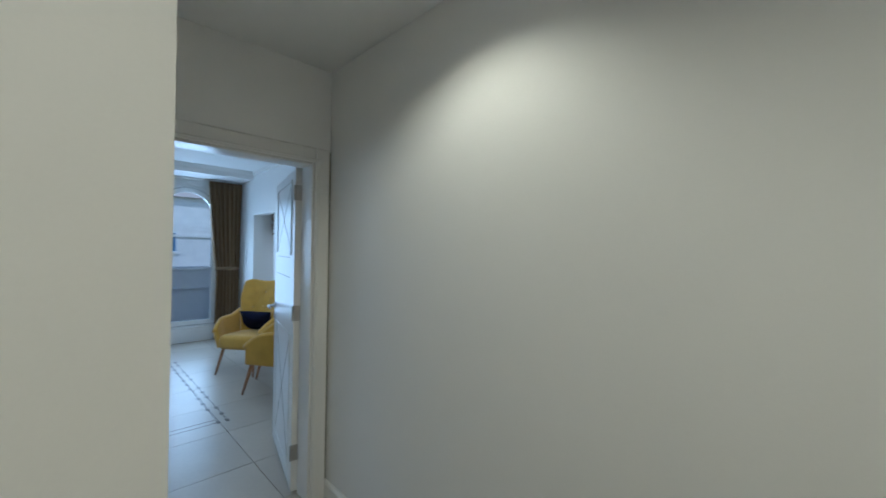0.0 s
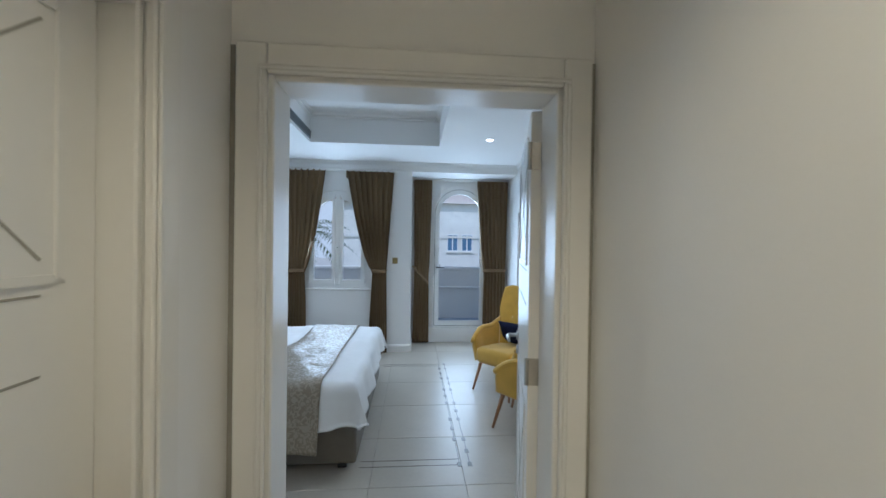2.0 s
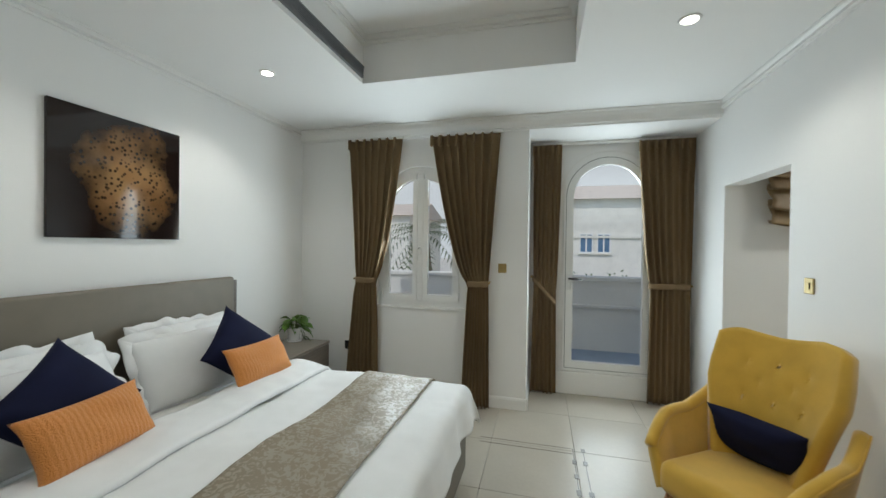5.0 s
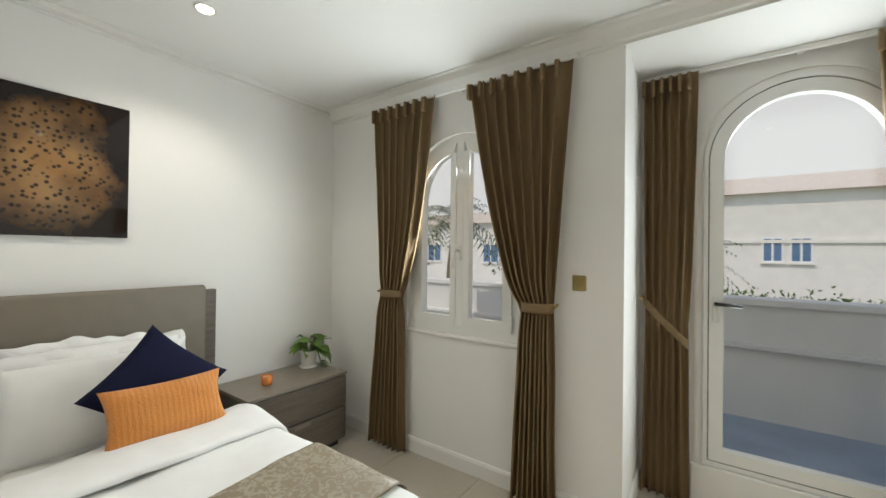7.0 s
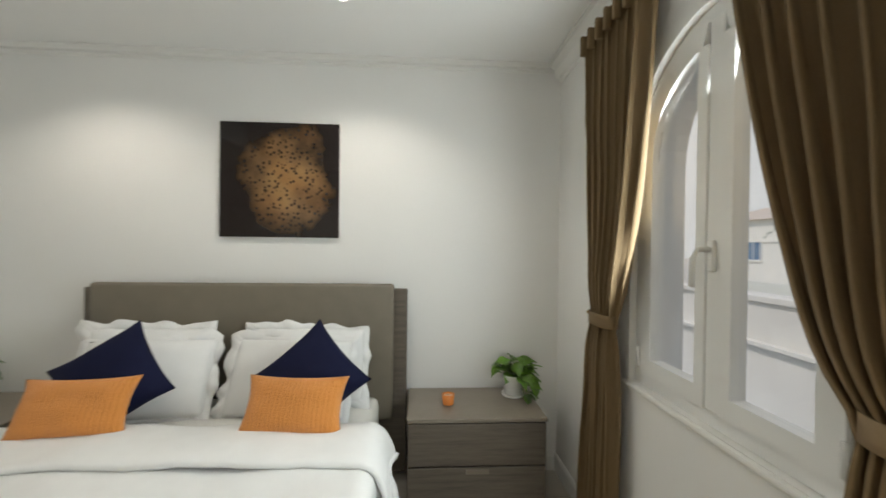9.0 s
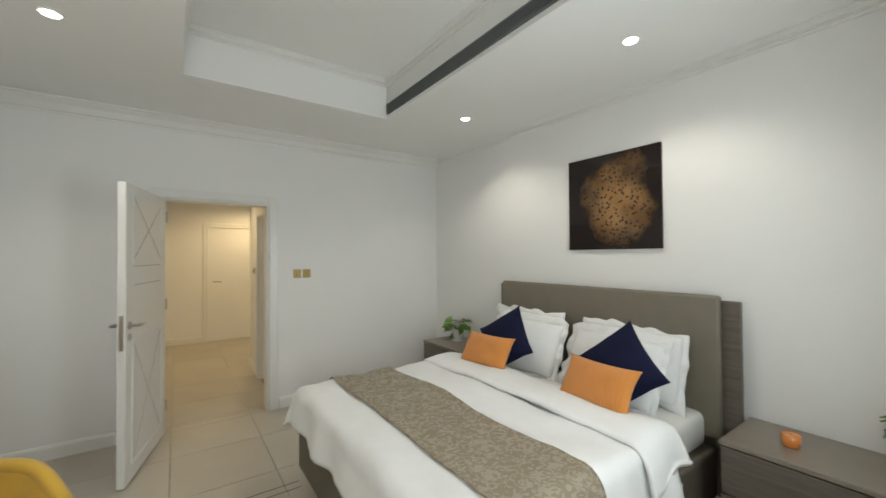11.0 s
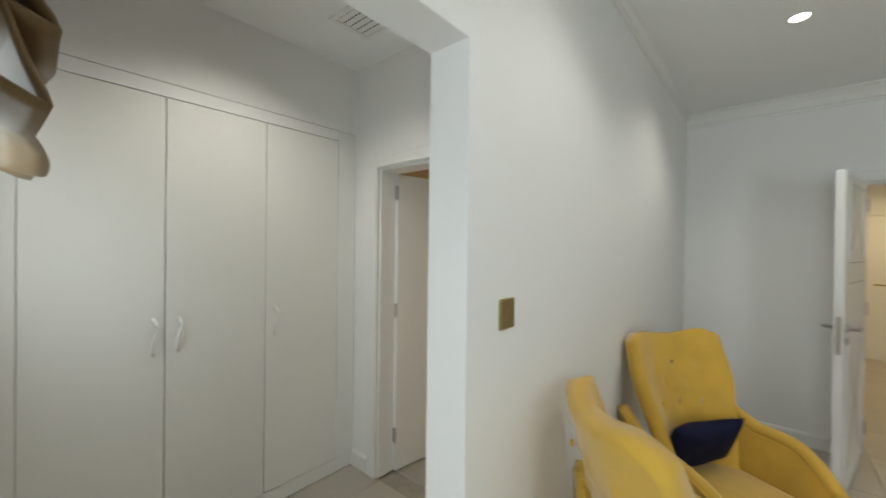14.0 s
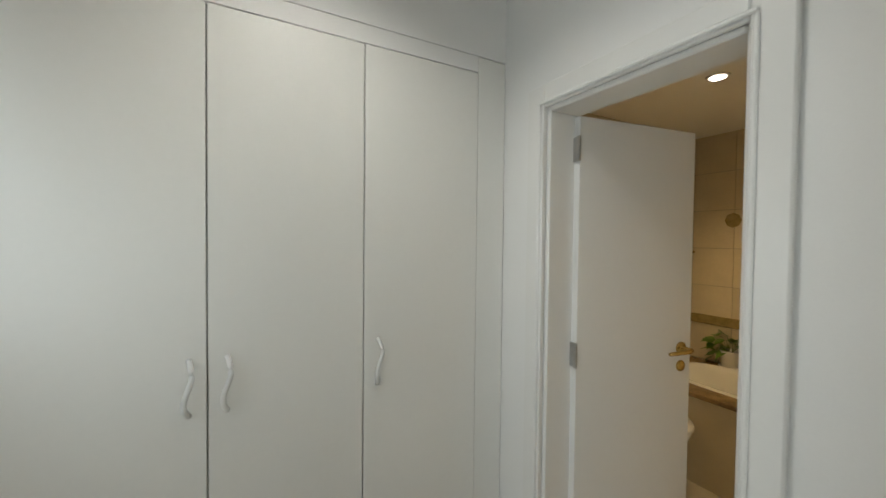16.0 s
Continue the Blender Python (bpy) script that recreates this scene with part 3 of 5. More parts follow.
far_door = panel_door("door_3", 0.73, pose(-0.38, -1.835, 0, 0, 0, 0), "closed white door with grooves at the hall end", (1,), BRASS, 1.94)


for z in (0.93, 0.99, 1.71):
    groove(far_door, (0.16, z), (0.58, z), 0.022, 1, 0.018)


def bath_door():
    root = thing("door_4", "open plain white bathroom door with brass lever", "door", pose(3.262, NOOK_S - 0.12, 0, 0, 0, 262))
    w = 0.60
    part("leaf", box(0.003, w, -0.022, 0.022, 0.008, 1.93, 0.002), DOOR, root)
    for side in (1, -1):
        handle_set(root, w - 0.06, 1.03, side, BRASS, side * 0.022)
    for z in (0.24, 1.05, 1.81):
        hb = tube([(-0.004, -0.026, z - 0.045), (-0.004, -0.026, z + 0.045)], 0.007, 10)
        h = part("hinge", box(-0.004, 0.0015, -0.026, 0.018, z - 0.045, z + 0.045, bm=hb), STEEL, root, "steel butt hinge")
        part("hinge_leaf", box(0.0, 0.034, 0.0225, 0.0245, z - 0.045, z + 0.045), STEEL, h)
        for dz in (-0.03, 0, 0.03):
            part("screw", box(0.014, 0.02, 0.0245, 0.0255, z + dz - 0.003, z + dz + 0.003), BLACK, h)
    return root


bath_door()


# ---- window and balcony door ----
def arched_window():
    root = thing("window_1", "white arched two-leaf window with a slim sill", "window", kind="structure")
    cx, r, zb, sp = -0.54, 0.435, 0.885, 1.80
    part("window_frame", arch_ring(cx, zb, sp, 0.05, r, N + 0.03, N + 0.10), PVC, root)
    part("mullion", box(cx - 0.03, cx + 0.03, N + 0.022, N + 0.075, zb + 0.05, sp + r - 0.05, 0.004), PVC, root)
    for s in (-1, 1):
        bm = bmesh.new()
        ro, ri = r - 0.05, r - 0.115
        x_in, x_mid = cx + s * 0.031, cx + s * 0.075
        out = arc(cx, sp, ro, 0, 85, 12) if s > 0 else arc(cx, sp, ro, 180, 95, 12)
        inn = arc(cx, sp, ri, 0, 80, 12) if s > 0 else arc(cx, sp, ri, 180, 100, 12)
        for i in range(12):
            prism([out[i], out[i + 1], inn[i + 1], inn[i]], "y", N + 0.018, N + 0.07, bm)
        x0, x1 = sorted((cx + s * ro, cx + s * ri))
        box(x0, x1, N + 0.018, N + 0.07, zb + 0.05, sp, bm=bm)
        a0, a1 = sorted((x_in, x_mid))
        box(a0, a1, N + 0.018, N + 0.07, zb + 0.05, sp + ri * 0.985, bm=bm)
        b0, b1 = sorted((x_mid, cx + s * ri))
        box(b0, b1, N + 0.018, N + 0.07, zb + 0.05, zb + 0.115, bm=bm)
        sash = part("sash", bm, PVC, root)
        pts = [(x_mid, zb + 0.115), (cx + s * ri, zb + 0.115)] + inn
        pane = part("pane", prism(pts, "y", N + 0.042, N + 0.048), GLASS, sash, "clear glass pane")
        pane.visible_shadow = False
        for hz in (1.0, 1.7):
            part("hinge", tube([(cx + s * (ro + 0.004), N + 0.012, hz - 0.04), (cx + s * (ro + 0.004), N + 0.012, hz + 0.04)], 0.008, 8), PVC, sash, smooth=True)
    h = part("window_handle", box(cx - 0.014, cx + 0.014, N + 0.008, N + 0.0215, 1.38, 1.48, 0.004), PVC, root, "white turn handle")
    part("lever", tube([(cx, N + 0.008, 1.45), (cx, N - 0.03, 1.45), (cx - 0.01, N - 0.04, 1.42), (cx - 0.012, N - 0.04, 1.33)], 0.009, 8), PVC, h, smooth=True)
    part("window_sill", box(cx - r - 0.04, cx + r + 0.04, N - 0.016, N + 0.03, 0.858, 0.881, 0.008, 2), TRIM, root)
    return root


arched_window()


def balcony_door():
    root = thing("door_5", "white arched glazed balcony door with a lever handle", "door", kind="structure")
    cx, r, zb, sp = 1.228, 0.416, 0.228, 1.98
    part("door_frame", arch_ring(cx, zb, sp, 0.022, r, BACK - 0.012, BACK + 0.06), PVC, root)
    part("seal", arch_ring(cx, zb + 0.02, sp, 0.008, r - 0.021, BACK - 0.002, BACK + 0.05), SEAL, root)
    sash = part("sash", arch_ring(cx, zb + 0.028, sp, 0.068, r - 0.028, BACK - 0.006, BACK + 0.05), PVC, root)
    ri = r - 0.096
    pane = part("pane", prism([(cx - ri, zb + 0.096), (cx + ri, zb + 0.096)] + arc(cx, sp, ri, 0, 180, 22), "y", BACK + 0.02, BACK + 0.028), GLASS, sash, "clear glass pane")
    pane.visible_shadow = False
    part("architrave", arch_ring(cx, zb - 0.20, sp, 0.016, r + 0.045, BACK - 0.010, BACK - 0.0005, bottom=False), TRIM, root)
    hx = cx - r + 0.06
    h = part("handle", box(hx - 0.016, hx + 0.016, BACK - 0.016, BACK - 0.006, 1.05, 1.20, 0.004), WHITEPLASTIC, root, "white lever handle on a plate")
    part("lever", tube([(hx, BACK - 0.012, 1.16), (hx, BACK - 0.05, 1.16), (hx + 0.03, BACK - 0.055, 1.16), (hx + 0.12, BACK - 0.05, 1.155)], 0.010, 8), BLACK, h, "dark lever", smooth=True)
    part("threshold", box(cx - r - 0.06, cx + r + 0.06, BACK - 0.035, BACK - 0.0005, 0.0, 0.224, 0.006), TRIM, root, "white raised threshold")
    return root


balcony_door()


def dressing_window():
    root = thing("window_2", "white small casement window with a deep sill", "window", kind="structure")
    y0, y1 = NOOK_N + 0.05, NOOK_N + 0.12
    bm = box(2.452, 2.51, y0, y1, 1.022, 2.148)
    for b in ((3.252, 3.308, 1.022, 2.148), (2.51, 3.252, 1.022, 1.08), (2.51, 3.252, 2.09, 2.148), (2.855, 2.915, 1.08, 2.09)):
        box(b[0], b[1], y0, y1, b[2], b[3], bm=bm)
    part("window_frame", bm, PVC, root)
    for a, b in ((2.51, 2.855), (2.915, 3.252)):
        p = part("pane", box(a, b, y0 + 0.03, y0 + 0.036, 1.08, 2.09), GLASS, root, "clear glass pane")
        p.visible_shadow = False
    part("window_sill", box(2.41, 3.35, NOOK_N - 0.018, NOOK_N + 0.05, 0.99, 1.021, 0.006), TRIM, root)


dressing_window()


# ---- bedroom things ----
def nz(x, y, z, s=1.0):
    return noise.noise(Vector((x * s, y * s, z * s)))


BX0, BX1, BY0, BY1 = -1.74, 0.15, 3.26, 5.00


def bed():
    root = thing("bed", "double bed with a taupe upholstered headboard and base", "bed")
    part("base", box(BX0, BX1, BY0, BY1, 0.06, 0.34, 0.02, 3), BEDBASE, root, "taupe upholstered base")
    for x in (BX0 + 0.1, BX1 - 0.1):
        for y in (BY0 + 0.1, BY1 - 0.1):
            part("foot", box(x - 0.03, x + 0.03, y - 0.03, y + 0.03, 0, 0.06), BLACK, root)
    hb = part("headboard", box(-1.775, -1.735, 3.23, 5.12, 0.06, 1.185, 0.004), GREYWOOD, root, "grey wood headboard panel")
    part("headboard_pad", box(-1.735, -1.68, 3.30, 5.04, 0.40, 1.218, 0.02, 3), BOARD, hb, "taupe padded panel", True)
    part("mattress", box(BX0 + 0.03, BX1 - 0.04, BY0 + 0.04, BY1 - 0.04, 0.34, 0.545, 0.05, 4), SHEET, root, "white mattress with a fitted sheet", True)
    return root


bed()


def wrap(p, half, r, drop):
    """Folds a length p over an edge at half: gives the place across and the fall below the top."""
    a = abs(p)
    s = 1 if p >= 0 else -1
    flat = half - r
    if a <= flat:
        return p, 0.0
    q = a - flat
    turn = q / r
    if turn < math.pi / 2:
        return s * (flat + r * math.sin(turn)), r * (1 - math.cos(turn))
    extra = q - r * math.pi / 2
    return s * (flat + r + extra * 0.20), r + extra


def cover(x_head, top, half, foot, side_drop, foot_drop, x_stop, lift, seed):
    cy = (BY0 + BY1) / 2
    r = 0.07

    def fn(u, v):
        length = (foot - x_head) + foot_drop if x_stop is None else x_stop - x_head
        px = x_head + u * length
        py = (2 * v - 1) * (half + side_drop)
        yy, dz = wrap(py, half, r, 0)
        if px > foot - r:
            xx, dz2 = wrap(px - x_head, foot - x_head, r, 0)
            xx += x_head
        else:
            xx, dz2 = px, 0
        fall = max(dz, dz2) + 0.25 * min(dz, dz2)
        wr = 0.026 * nz(px * 1.7, py * 1.5, seed) + 0.016 * nz(px * 5, py * 3.4, seed + 3) + 0.004 * nz(px * 11, py * 11, seed + 5)
        puff = 0.02 * (1 - (abs(py) / (half + side_drop)) ** 2)
        z = top + lift + wr + puff - min(fall, side_drop + 0.07 * nz(px * 3, py, seed + 9))
        side = 0.075 * nz(px * 4.5, 2.0, seed + 7) * min(1, dz * 6) * (1 if py > 0 else -1)
        fo = 0.06 * nz(2.0, py * 4.5, seed + 8) * min(1, dz2 * 6)
        k = lift * min(1, fall * 10)
        return (xx + fo + (k if dz2 > 0 else 0), cy + yy + side + (k if py > 0 else -k) * (1 if dz > 0 else 0), z)

    return fn


CY = (BY0 + BY1) / 2
duvet_root = part("duvet", sheet(80, 110, cover(-1.16, 0.585, 0.91, 0.17, 0.24, 0.20, None, 0.0, 1.0), 0.016), LINEN, smooth=True)
tagged(duvet_root, "rumpled white cotton duvet spread on the bed", "duvet")


def fold_fn(u, v):
    x, y, z = cover(-1.16, 0.585, 0.91, 0.17, 0.17, 0.2, -0.84, 0.03, 4.0)(u, v)
    edge = 0.018 * nz(y * 3, 1, 2)
    roll = 0.022 * math.sin(math.pi * u)
    return (x + edge, y, z + roll - 0.012 * (u > 0.97))


tagged(part("duvet_fold", sheet(20, 100, fold_fn, 0.02), LINEN, duvet_root, "turned-back edge", True), "turned-back edge")
tagged(part("bed_runner", sheet(30, 110, cover(-0.53, 0.585, 0.91, 0.6, 0.38, 0, -0.07, 0.014, 1.0), 0.006), RUNNER, smooth=True), "taupe damask runner with scroll motifs laid across the bed", "bed runner")


def pillow_bm(w, h, t, pinch=0.07, frill=0.0, n=26, seed=0.0):
    bm = bmesh.new()

    def pt(u, v, s):
        e = (1 - abs(u) ** 2.6) * (1 - abs(v) ** 2.6)
        k = 1 - pinch * (1 - abs(u) ** 2) * abs(v) ** 3
        k2 = 1 - pinch * (1 - abs(v) ** 2) * abs(u) ** 3
        z = s * t / 2 * max(e, 0) ** 0.55 + 0.012 * nz(u * 1.6 + seed, v * 1.6, s + seed) * (e ** 0.3 if e > 0 else 0)
        return Vector((u * w / 2 * k2, v * h / 2 * k, z))

    top = [[bm.verts.new(pt(2 * i / n - 1, 2 * j / n - 1, 1)) for j in range(n + 1)] for i in range(n + 1)]
    bot = [[top[i][j] if i in (0, n) or j in (0, n) else bm.verts.new(pt(2 * i / n - 1, 2 * j / n - 1, -1)) for j in range(n + 1)] for i in range(n + 1)]
    for i in range(n):
        for j in range(n):
            bm.faces.new((top[i][j], top[i + 1][j], top[i + 1][j + 1], top[i][j + 1]))
            bm.faces.new((bot[i][j], bot[i][j + 1], bot[i + 1][j + 1], bot[i + 1][j]))
    return bm


def frill_bm(w, h, f, seed):
    """A flat wavy flange round a pillow."""
    bm = bmesh.new()
    n = 96
    ring = []
    for k in range(n):
        a = 2 * math.pi * k / n
        c, s = math.cos(a), math.sin(a)
        q = 1 / max(abs(c), abs(s))
        ring.append((c * q, s * q))
    rows = []
    for layer, (g, z) in enumerate(((0.90, 0.004), (1.0, 0.005), (1.0, -0.005), (0.90, -0.004))):
        row = []
        for k, (x, y) in enumerate(ring):
            edge = 0.0 if layer in (0, 3) else f
            wv = 0.0 if layer in (0, 3) else 0.036 * nz(x * 3.4 + seed, y * 3.4, seed)
            row.append(bm.verts.new((x * (w / 2 * g + edge + wv), y * (h / 2 * g + edge + wv), z + wv * 1.1)))
        rows.append(row)
    for a, b in ((0, 1), (1, 2), (2, 3), (3, 0)):
        for k in range(n):
            bm.faces.new((rows[a][k], rows[a][(k + 1) % n], rows[b][(k + 1) % n], rows[b][k]))
    return bm


def pillow(name, label, w, h, t, mat, m, frill=0.0, seed=0.0, group=""):
    ob = tagged(part(name, pillow_bm(w, h, t, 0.0 if frill else 0.10, seed=seed), mat, smooth=True, at=m), label, "pillow" if frill else "cushion", group)
    if frill:
        part("flange", frill_bm(w, h, frill, seed), mat, ob, "wavy flange", True)
    return ob


def lean(x, y, z, tilt, yaw=0, spin=0):
    """Pose of a cushion that stands facing +x, leaning back by tilt degrees."""
    return Matrix.Translation((x, y, z)) @ Matrix.Rotation(radians(yaw), 4, "Z") @ Matrix.Rotation(radians(90 - tilt), 4, "Y") @ Matrix.Rotation(radians(90 + spin), 4, "Z")


G1, G2, G3 = "pillows on the bed", "navy cushions on the bed", "orange cushions on the bed"
for k, (x, y, z, tl, yw) in enumerate([(-1.58, 3.68, 0.77, 14, 0), (-1.47, 3.76, 0.735, 26, 5), (-1.58, 4.56, 0.77, 14, 0), (-1.47, 4.50, 0.735, 26, -6)]):
    pillow("bed_pillow", "white cotton pillow with a wavy flange, propped on the headboard", 0.64, 0.40, 0.17, LINEN, lean(x, y, z, tl, yw), 0.035, k * 3.1, G1)
for k, (y, yw) in enumerate([(3.74, 4), (4.67, -3)]):
    pillow("navy_cushion", "square navy velvet cushion standing on its corner", 0.42, 0.42, 0.15, NAVY, lean(-1.28, y, 0.795, 26, yw, 45 - 9 * (k == 0)), 0, 11 + k, G2)
for k, (y, yw) in enumerate([(3.72, 6), (4.645, -4)]):
    pillow("orange_cushion", "oblong orange cushion with quilted zigzag stitching", 0.46, 0.26, 0.12, ORANGE, lean(-1.11, y, 0.735, 30, yw), 0, 21 + k, G3)


def nightstand(y0, y1, label):
    x0, x1, h = W + 0.02, -1.37, 0.545
    root = thing("nightstand", label, "nightstand", group="nightstands beside the bed")
    part("body", box(x0, x1 - 0.02, y0, y1, 0.05, h - 0.022, 0.002), GREYWOOD, root)
    part("plinth", box(x0 + 0.02, x1 - 0.05, y0 + 0.03, y1 - 0.03, 0.0, 0.05), BLACK, root)
    part("top", box(x0, x1 + 0.004, y0 - 0.004, y1 + 0.004, h - 0.022, h, 0.003), STANDTOP, root, "taupe wooden top")
    for z0, z1 in ((0.058, 0.285), (0.295, 0.516)):
        d = part("drawer", box(x1 - 0.02, x1, y0 + 0.003, y1 - 0.003, z0, z1, 0.002), GREYWOOD, root)
        if z0 < 0.1:
            part("pull", box(x1, x1 + 0.006, (y0 + y1) / 2 - 0.06, (y0 + y1) / 2 + 0.06, z1 - 0.032, z1 - 0.008), STANDTOP, d, "pale metal pull strip")
    return root


nightstand(5.14, 5.88, "grey wood nightstand with two drawers holding a plant")
nightstand(2.41, 3.14, "grey wood nightstand with two drawers near the doorway")


def leaf_mesh(size):
    bm = bmesh.new()
    rows = []
    for i in range(7):
        u = i / 6
        w = size * 0.42 * math.sin(math.pi * min(1, u * 0.92 + 0.12)) ** 0.8 * (1 - u ** 3)
        z = 0.10 * size * math.sin(u * 2.4) - 0.25 * size * u * u
        rows.append([bm.verts.new((size * u - (0.08 * size if u == 0 else 0) * 0, s * w, z + (0.12 * w if s else 0) + (0 if s else -0.05 * size))) for s in (-1, 0, 1)])
    for a, b in zip(rows, rows[1:]):
        for k in range(2):
            bm.faces.new((a[k], a[k + 1], b[k + 1], b[k]))
    bmesh.ops.remove_doubles(bm, verts=bm.verts, dist=1e-6)
    bmesh.ops.solidify(bm, geom=bm.faces[:], thickness=0.0012)
    return bm


def potted_plant(x, y, z, label, seed, trail, count, spread=1.0):
    rnd = random.Random(seed)
    root = thing("potted_plant", label, "plant", pose(x, y, z))
    part("pot", lathe([(0.045, 0.012), (0.052, 0.014), (0.060, 0.115), (0.064, 0.12), (0.064, 0.128), (0.056, 0.128), (0.054, 0.108)], 28), CERAMIC, root, "white ceramic pot", True)
    part("saucer", lathe([(0.05, 0), (0.066, 0.002), (0.070, 0.016), (0.064, 0.016), (0.05, 0.010)], 28), CERAMIC, root, smooth=True)
    part("soil", lathe([(0.050, 0.100), (0.054, 0.106), (0.03, 0.112), (0.005, 0.114)], 18), SOIL, root)
    meshes = []
    for s in (0.065, 0.082, 0.10):
        me = bpy.data.meshes.new("leaf")
        b = leaf_mesh(s)
        finish(b, True)
        b.to_mesh(me)
        b.free()
        me.materials.append(LEAF)
        meshes.append(me)
    for k in range(count):
        a = rnd.uniform(0, 2 * math.pi)
        if k < count * 0.25:
            a = trail + rnd.uniform(-0.5, 0.5)
            far, up = rnd.uniform(0.07, 0.12), rnd.uniform(-0.16, 0.08)
        else:
            far, up = rnd.uniform(0.02, 0.085) * spread, rnd.uniform(0.01, 0.12)
        tip = Vector((math.cos(a) * far, math.sin(a) * far, 0.12 + up))
        if up < -0.03:
            tip.x, tip.y = math.cos(a) * max(far, 0.085), math.sin(a) * max(far, 0.085)
        mid = Vector((tip.x * 0.6, tip.y * 0.6, max(0.145, tip.z * 0.5 + 0.10)))
        part("stem", tube([(0.015 * math.cos(a), 0.015 * math.sin(a), 0.108), mid, tip], 0.0016, 5), STEM, root)
        lf = new("leaf", rnd.choice(meshes))
        lf.parent = root
        lf.matrix_basis = Matrix.Translation(tip) @ Matrix.Rotation(a + rnd.uniform(-0.9, 0.9), 4, "Z") @ Matrix.Rotation(rnd.uniform(-0.35, 0.75), 4, "Y") @ Matrix.Rotation(rnd.uniform(-0.6, 0.6), 4, "X")
    return root


potted_plant(-1.68, 5.77, 0.545, "trailing green pothos in a white pot on the nightstand", 3, 0.9, 44)
potted_plant(-1.65, 2.66, 0.545, "bushy green pothos in a white pot on the nightstand", 8, -1.2, 38, 1.35)


def candle():
    root = thing("candle", "small amber glass tealight candle on the nightstand", "candle", pose(-1.56, 5.365, 0.545))
    part("glass", lathe([(0.028, 0.0), (0.032, 0.004), (0.036, 0.058), (0.033, 0.058), (0.031, 0.046), (0.02, 0.044)], 24), CANDLEGLASS, root, "amber glass cup", True)
    part("wax", lathe([(0.004, 0.042), (0.030, 0.045), (0.030, 0.049), (0.004, 0.048)], 20), WAX, root, smooth=True)
    part("wick", tube([(0, 0, 0.046), (0.001, 0, 0.057)], 0.0012, 5), BLACK, root)


candle()


def wall_picture():
    root = thing("wall_picture", "square dark glossy print with an amber mottled patch", "picture", pose(W, 4.32, 1.848))
    part("panel", box(0.002, 0.022, -0.362, 0.362, -0.355, 0.355, 0.002), PRINT, root, "glossy printed panel")
    part("hanger", box(0.0, 0.002, -0.05, 0.05, 0.2, 0.25), STEEL, root)


wall_picture()


# ---- curtains ----
def curtain(name, top, tie, low, y, ztop, ztie, zlow, label, pleats=7, amp=0.03, sag=None):
    """A pleated curtain: (left, right) edges at its top, tieback and hem."""
    root = thing(name, label, "curtain", group="taupe curtains")

    def edges(z):
        if z >= ztie:
            k = (z - ztie) / (ztop - ztie)
            kl = kr = k
            kl, kr = (k ** (0.62 if abs(top[0] - tie[0]) > abs(top[1] - tie[1]) else 1.0), k ** (0.62 if abs(top[1] - tie[1]) > abs(top[0] - tie[0]) else 1.0))
            return tie[0] + (top[0] - tie[0]) * kl, tie[1] + (top[1] - tie[1]) * kr
        k = (ztie - z) / (ztie - zlow)
        k = k ** 0.8
        return tie[0] + (low[0] - tie[0]) * k, tie[1] + (low[1] - tie[1]) * k

    def fn(u, v):
        z = zlow + (ztop - zlow) * v
        l, r = edges(z)
        tight = math.exp(-((z - ztie) / 0.10) ** 2)
        head = min(1.0, max(0.0, (ztop - z) / 0.10))
        a = amp * (0.55 + 0.45 * head) * (1 - 0.6 * tight)
        ph = 2 * math.pi * pleats * u + 0.9 * nz(u * 3, z * 0.9, pleats)
        w = math.sin(ph)
        w = math.copysign(abs(w) ** 0.75, w)
        irr = 0.8 + 0.5 * nz(u * 5, z * 0.7, 3.3)
        x = l + (r - l) * u + 0.010 * math.cos(ph) * (r - l) / 0.4
        return (x, y - a * w * irr - 0.012 * nz(u * 2, z * 2, 7), z + 0.012 * nz(u * 4, 0, 5) * (1 - v))

    part("fabric", sheet(pleats * 14, 46, fn, 0.004), CURTAIN, root, "gathered taupe fabric", True)
    for k in range(pleats):
        u = (k + 0.25) / pleats
        x = top[0] + (top[1] - top[0]) * u
        part("pinch_pleat", box(x - 0.010, x + 0.010, y - amp - 0.016, y - amp * 0.4, ztop - 0.11, ztop - 0.012, 0.006, 2), CURTAIN, root, smooth=True)
    w0, w1 = tie
    cx, hw = (w0 + w1) / 2, (w1 - w0) / 2 + 0.008
    slope = 0.0 if sag is None else sag

    def band(u, v):
        a = 2 * math.pi * u
        return (cx + hw * math.cos(a), y + (amp + 0.012) * math.sin(a), ztie - 0.028 + 0.056 * v + slope * math.cos(a))

    part("tieback", sheet(28, 3, band, 0.004), CURTAIN, root, "matching fabric tieback", True)
    hook = 1 if abs(top[0] - tie[0]) > abs(top[1] - tie[1]) else -1
    hxx = cx + hook * (hw + 0.008)
    part("hook", tube([(hxx, y - 0.02, ztie + 0.01 + slope * hook), (hxx, y + 0.04, ztie + 0.02 + slope * hook)], 0.008, 8), BRASS, root)
    return root


CY1 = N - 0.075
curtain("curtain", (-1.255, -0.705), (-1.165, -0.965), (-1.27, -0.93), CY1, 2.505, 1.13, 0.01, "taupe curtain drawn aside by a tieback at the window", 7, 0.034)
curtain("curtain", (-0.42, 0.215), (-0.045, 0.132), (-0.10, 0.15), CY1, 2.50, 1.13, 0.01, "wide taupe curtain swept aside by a tieback at the window", 8, 0.036)
CY2 = BACK - 0.10
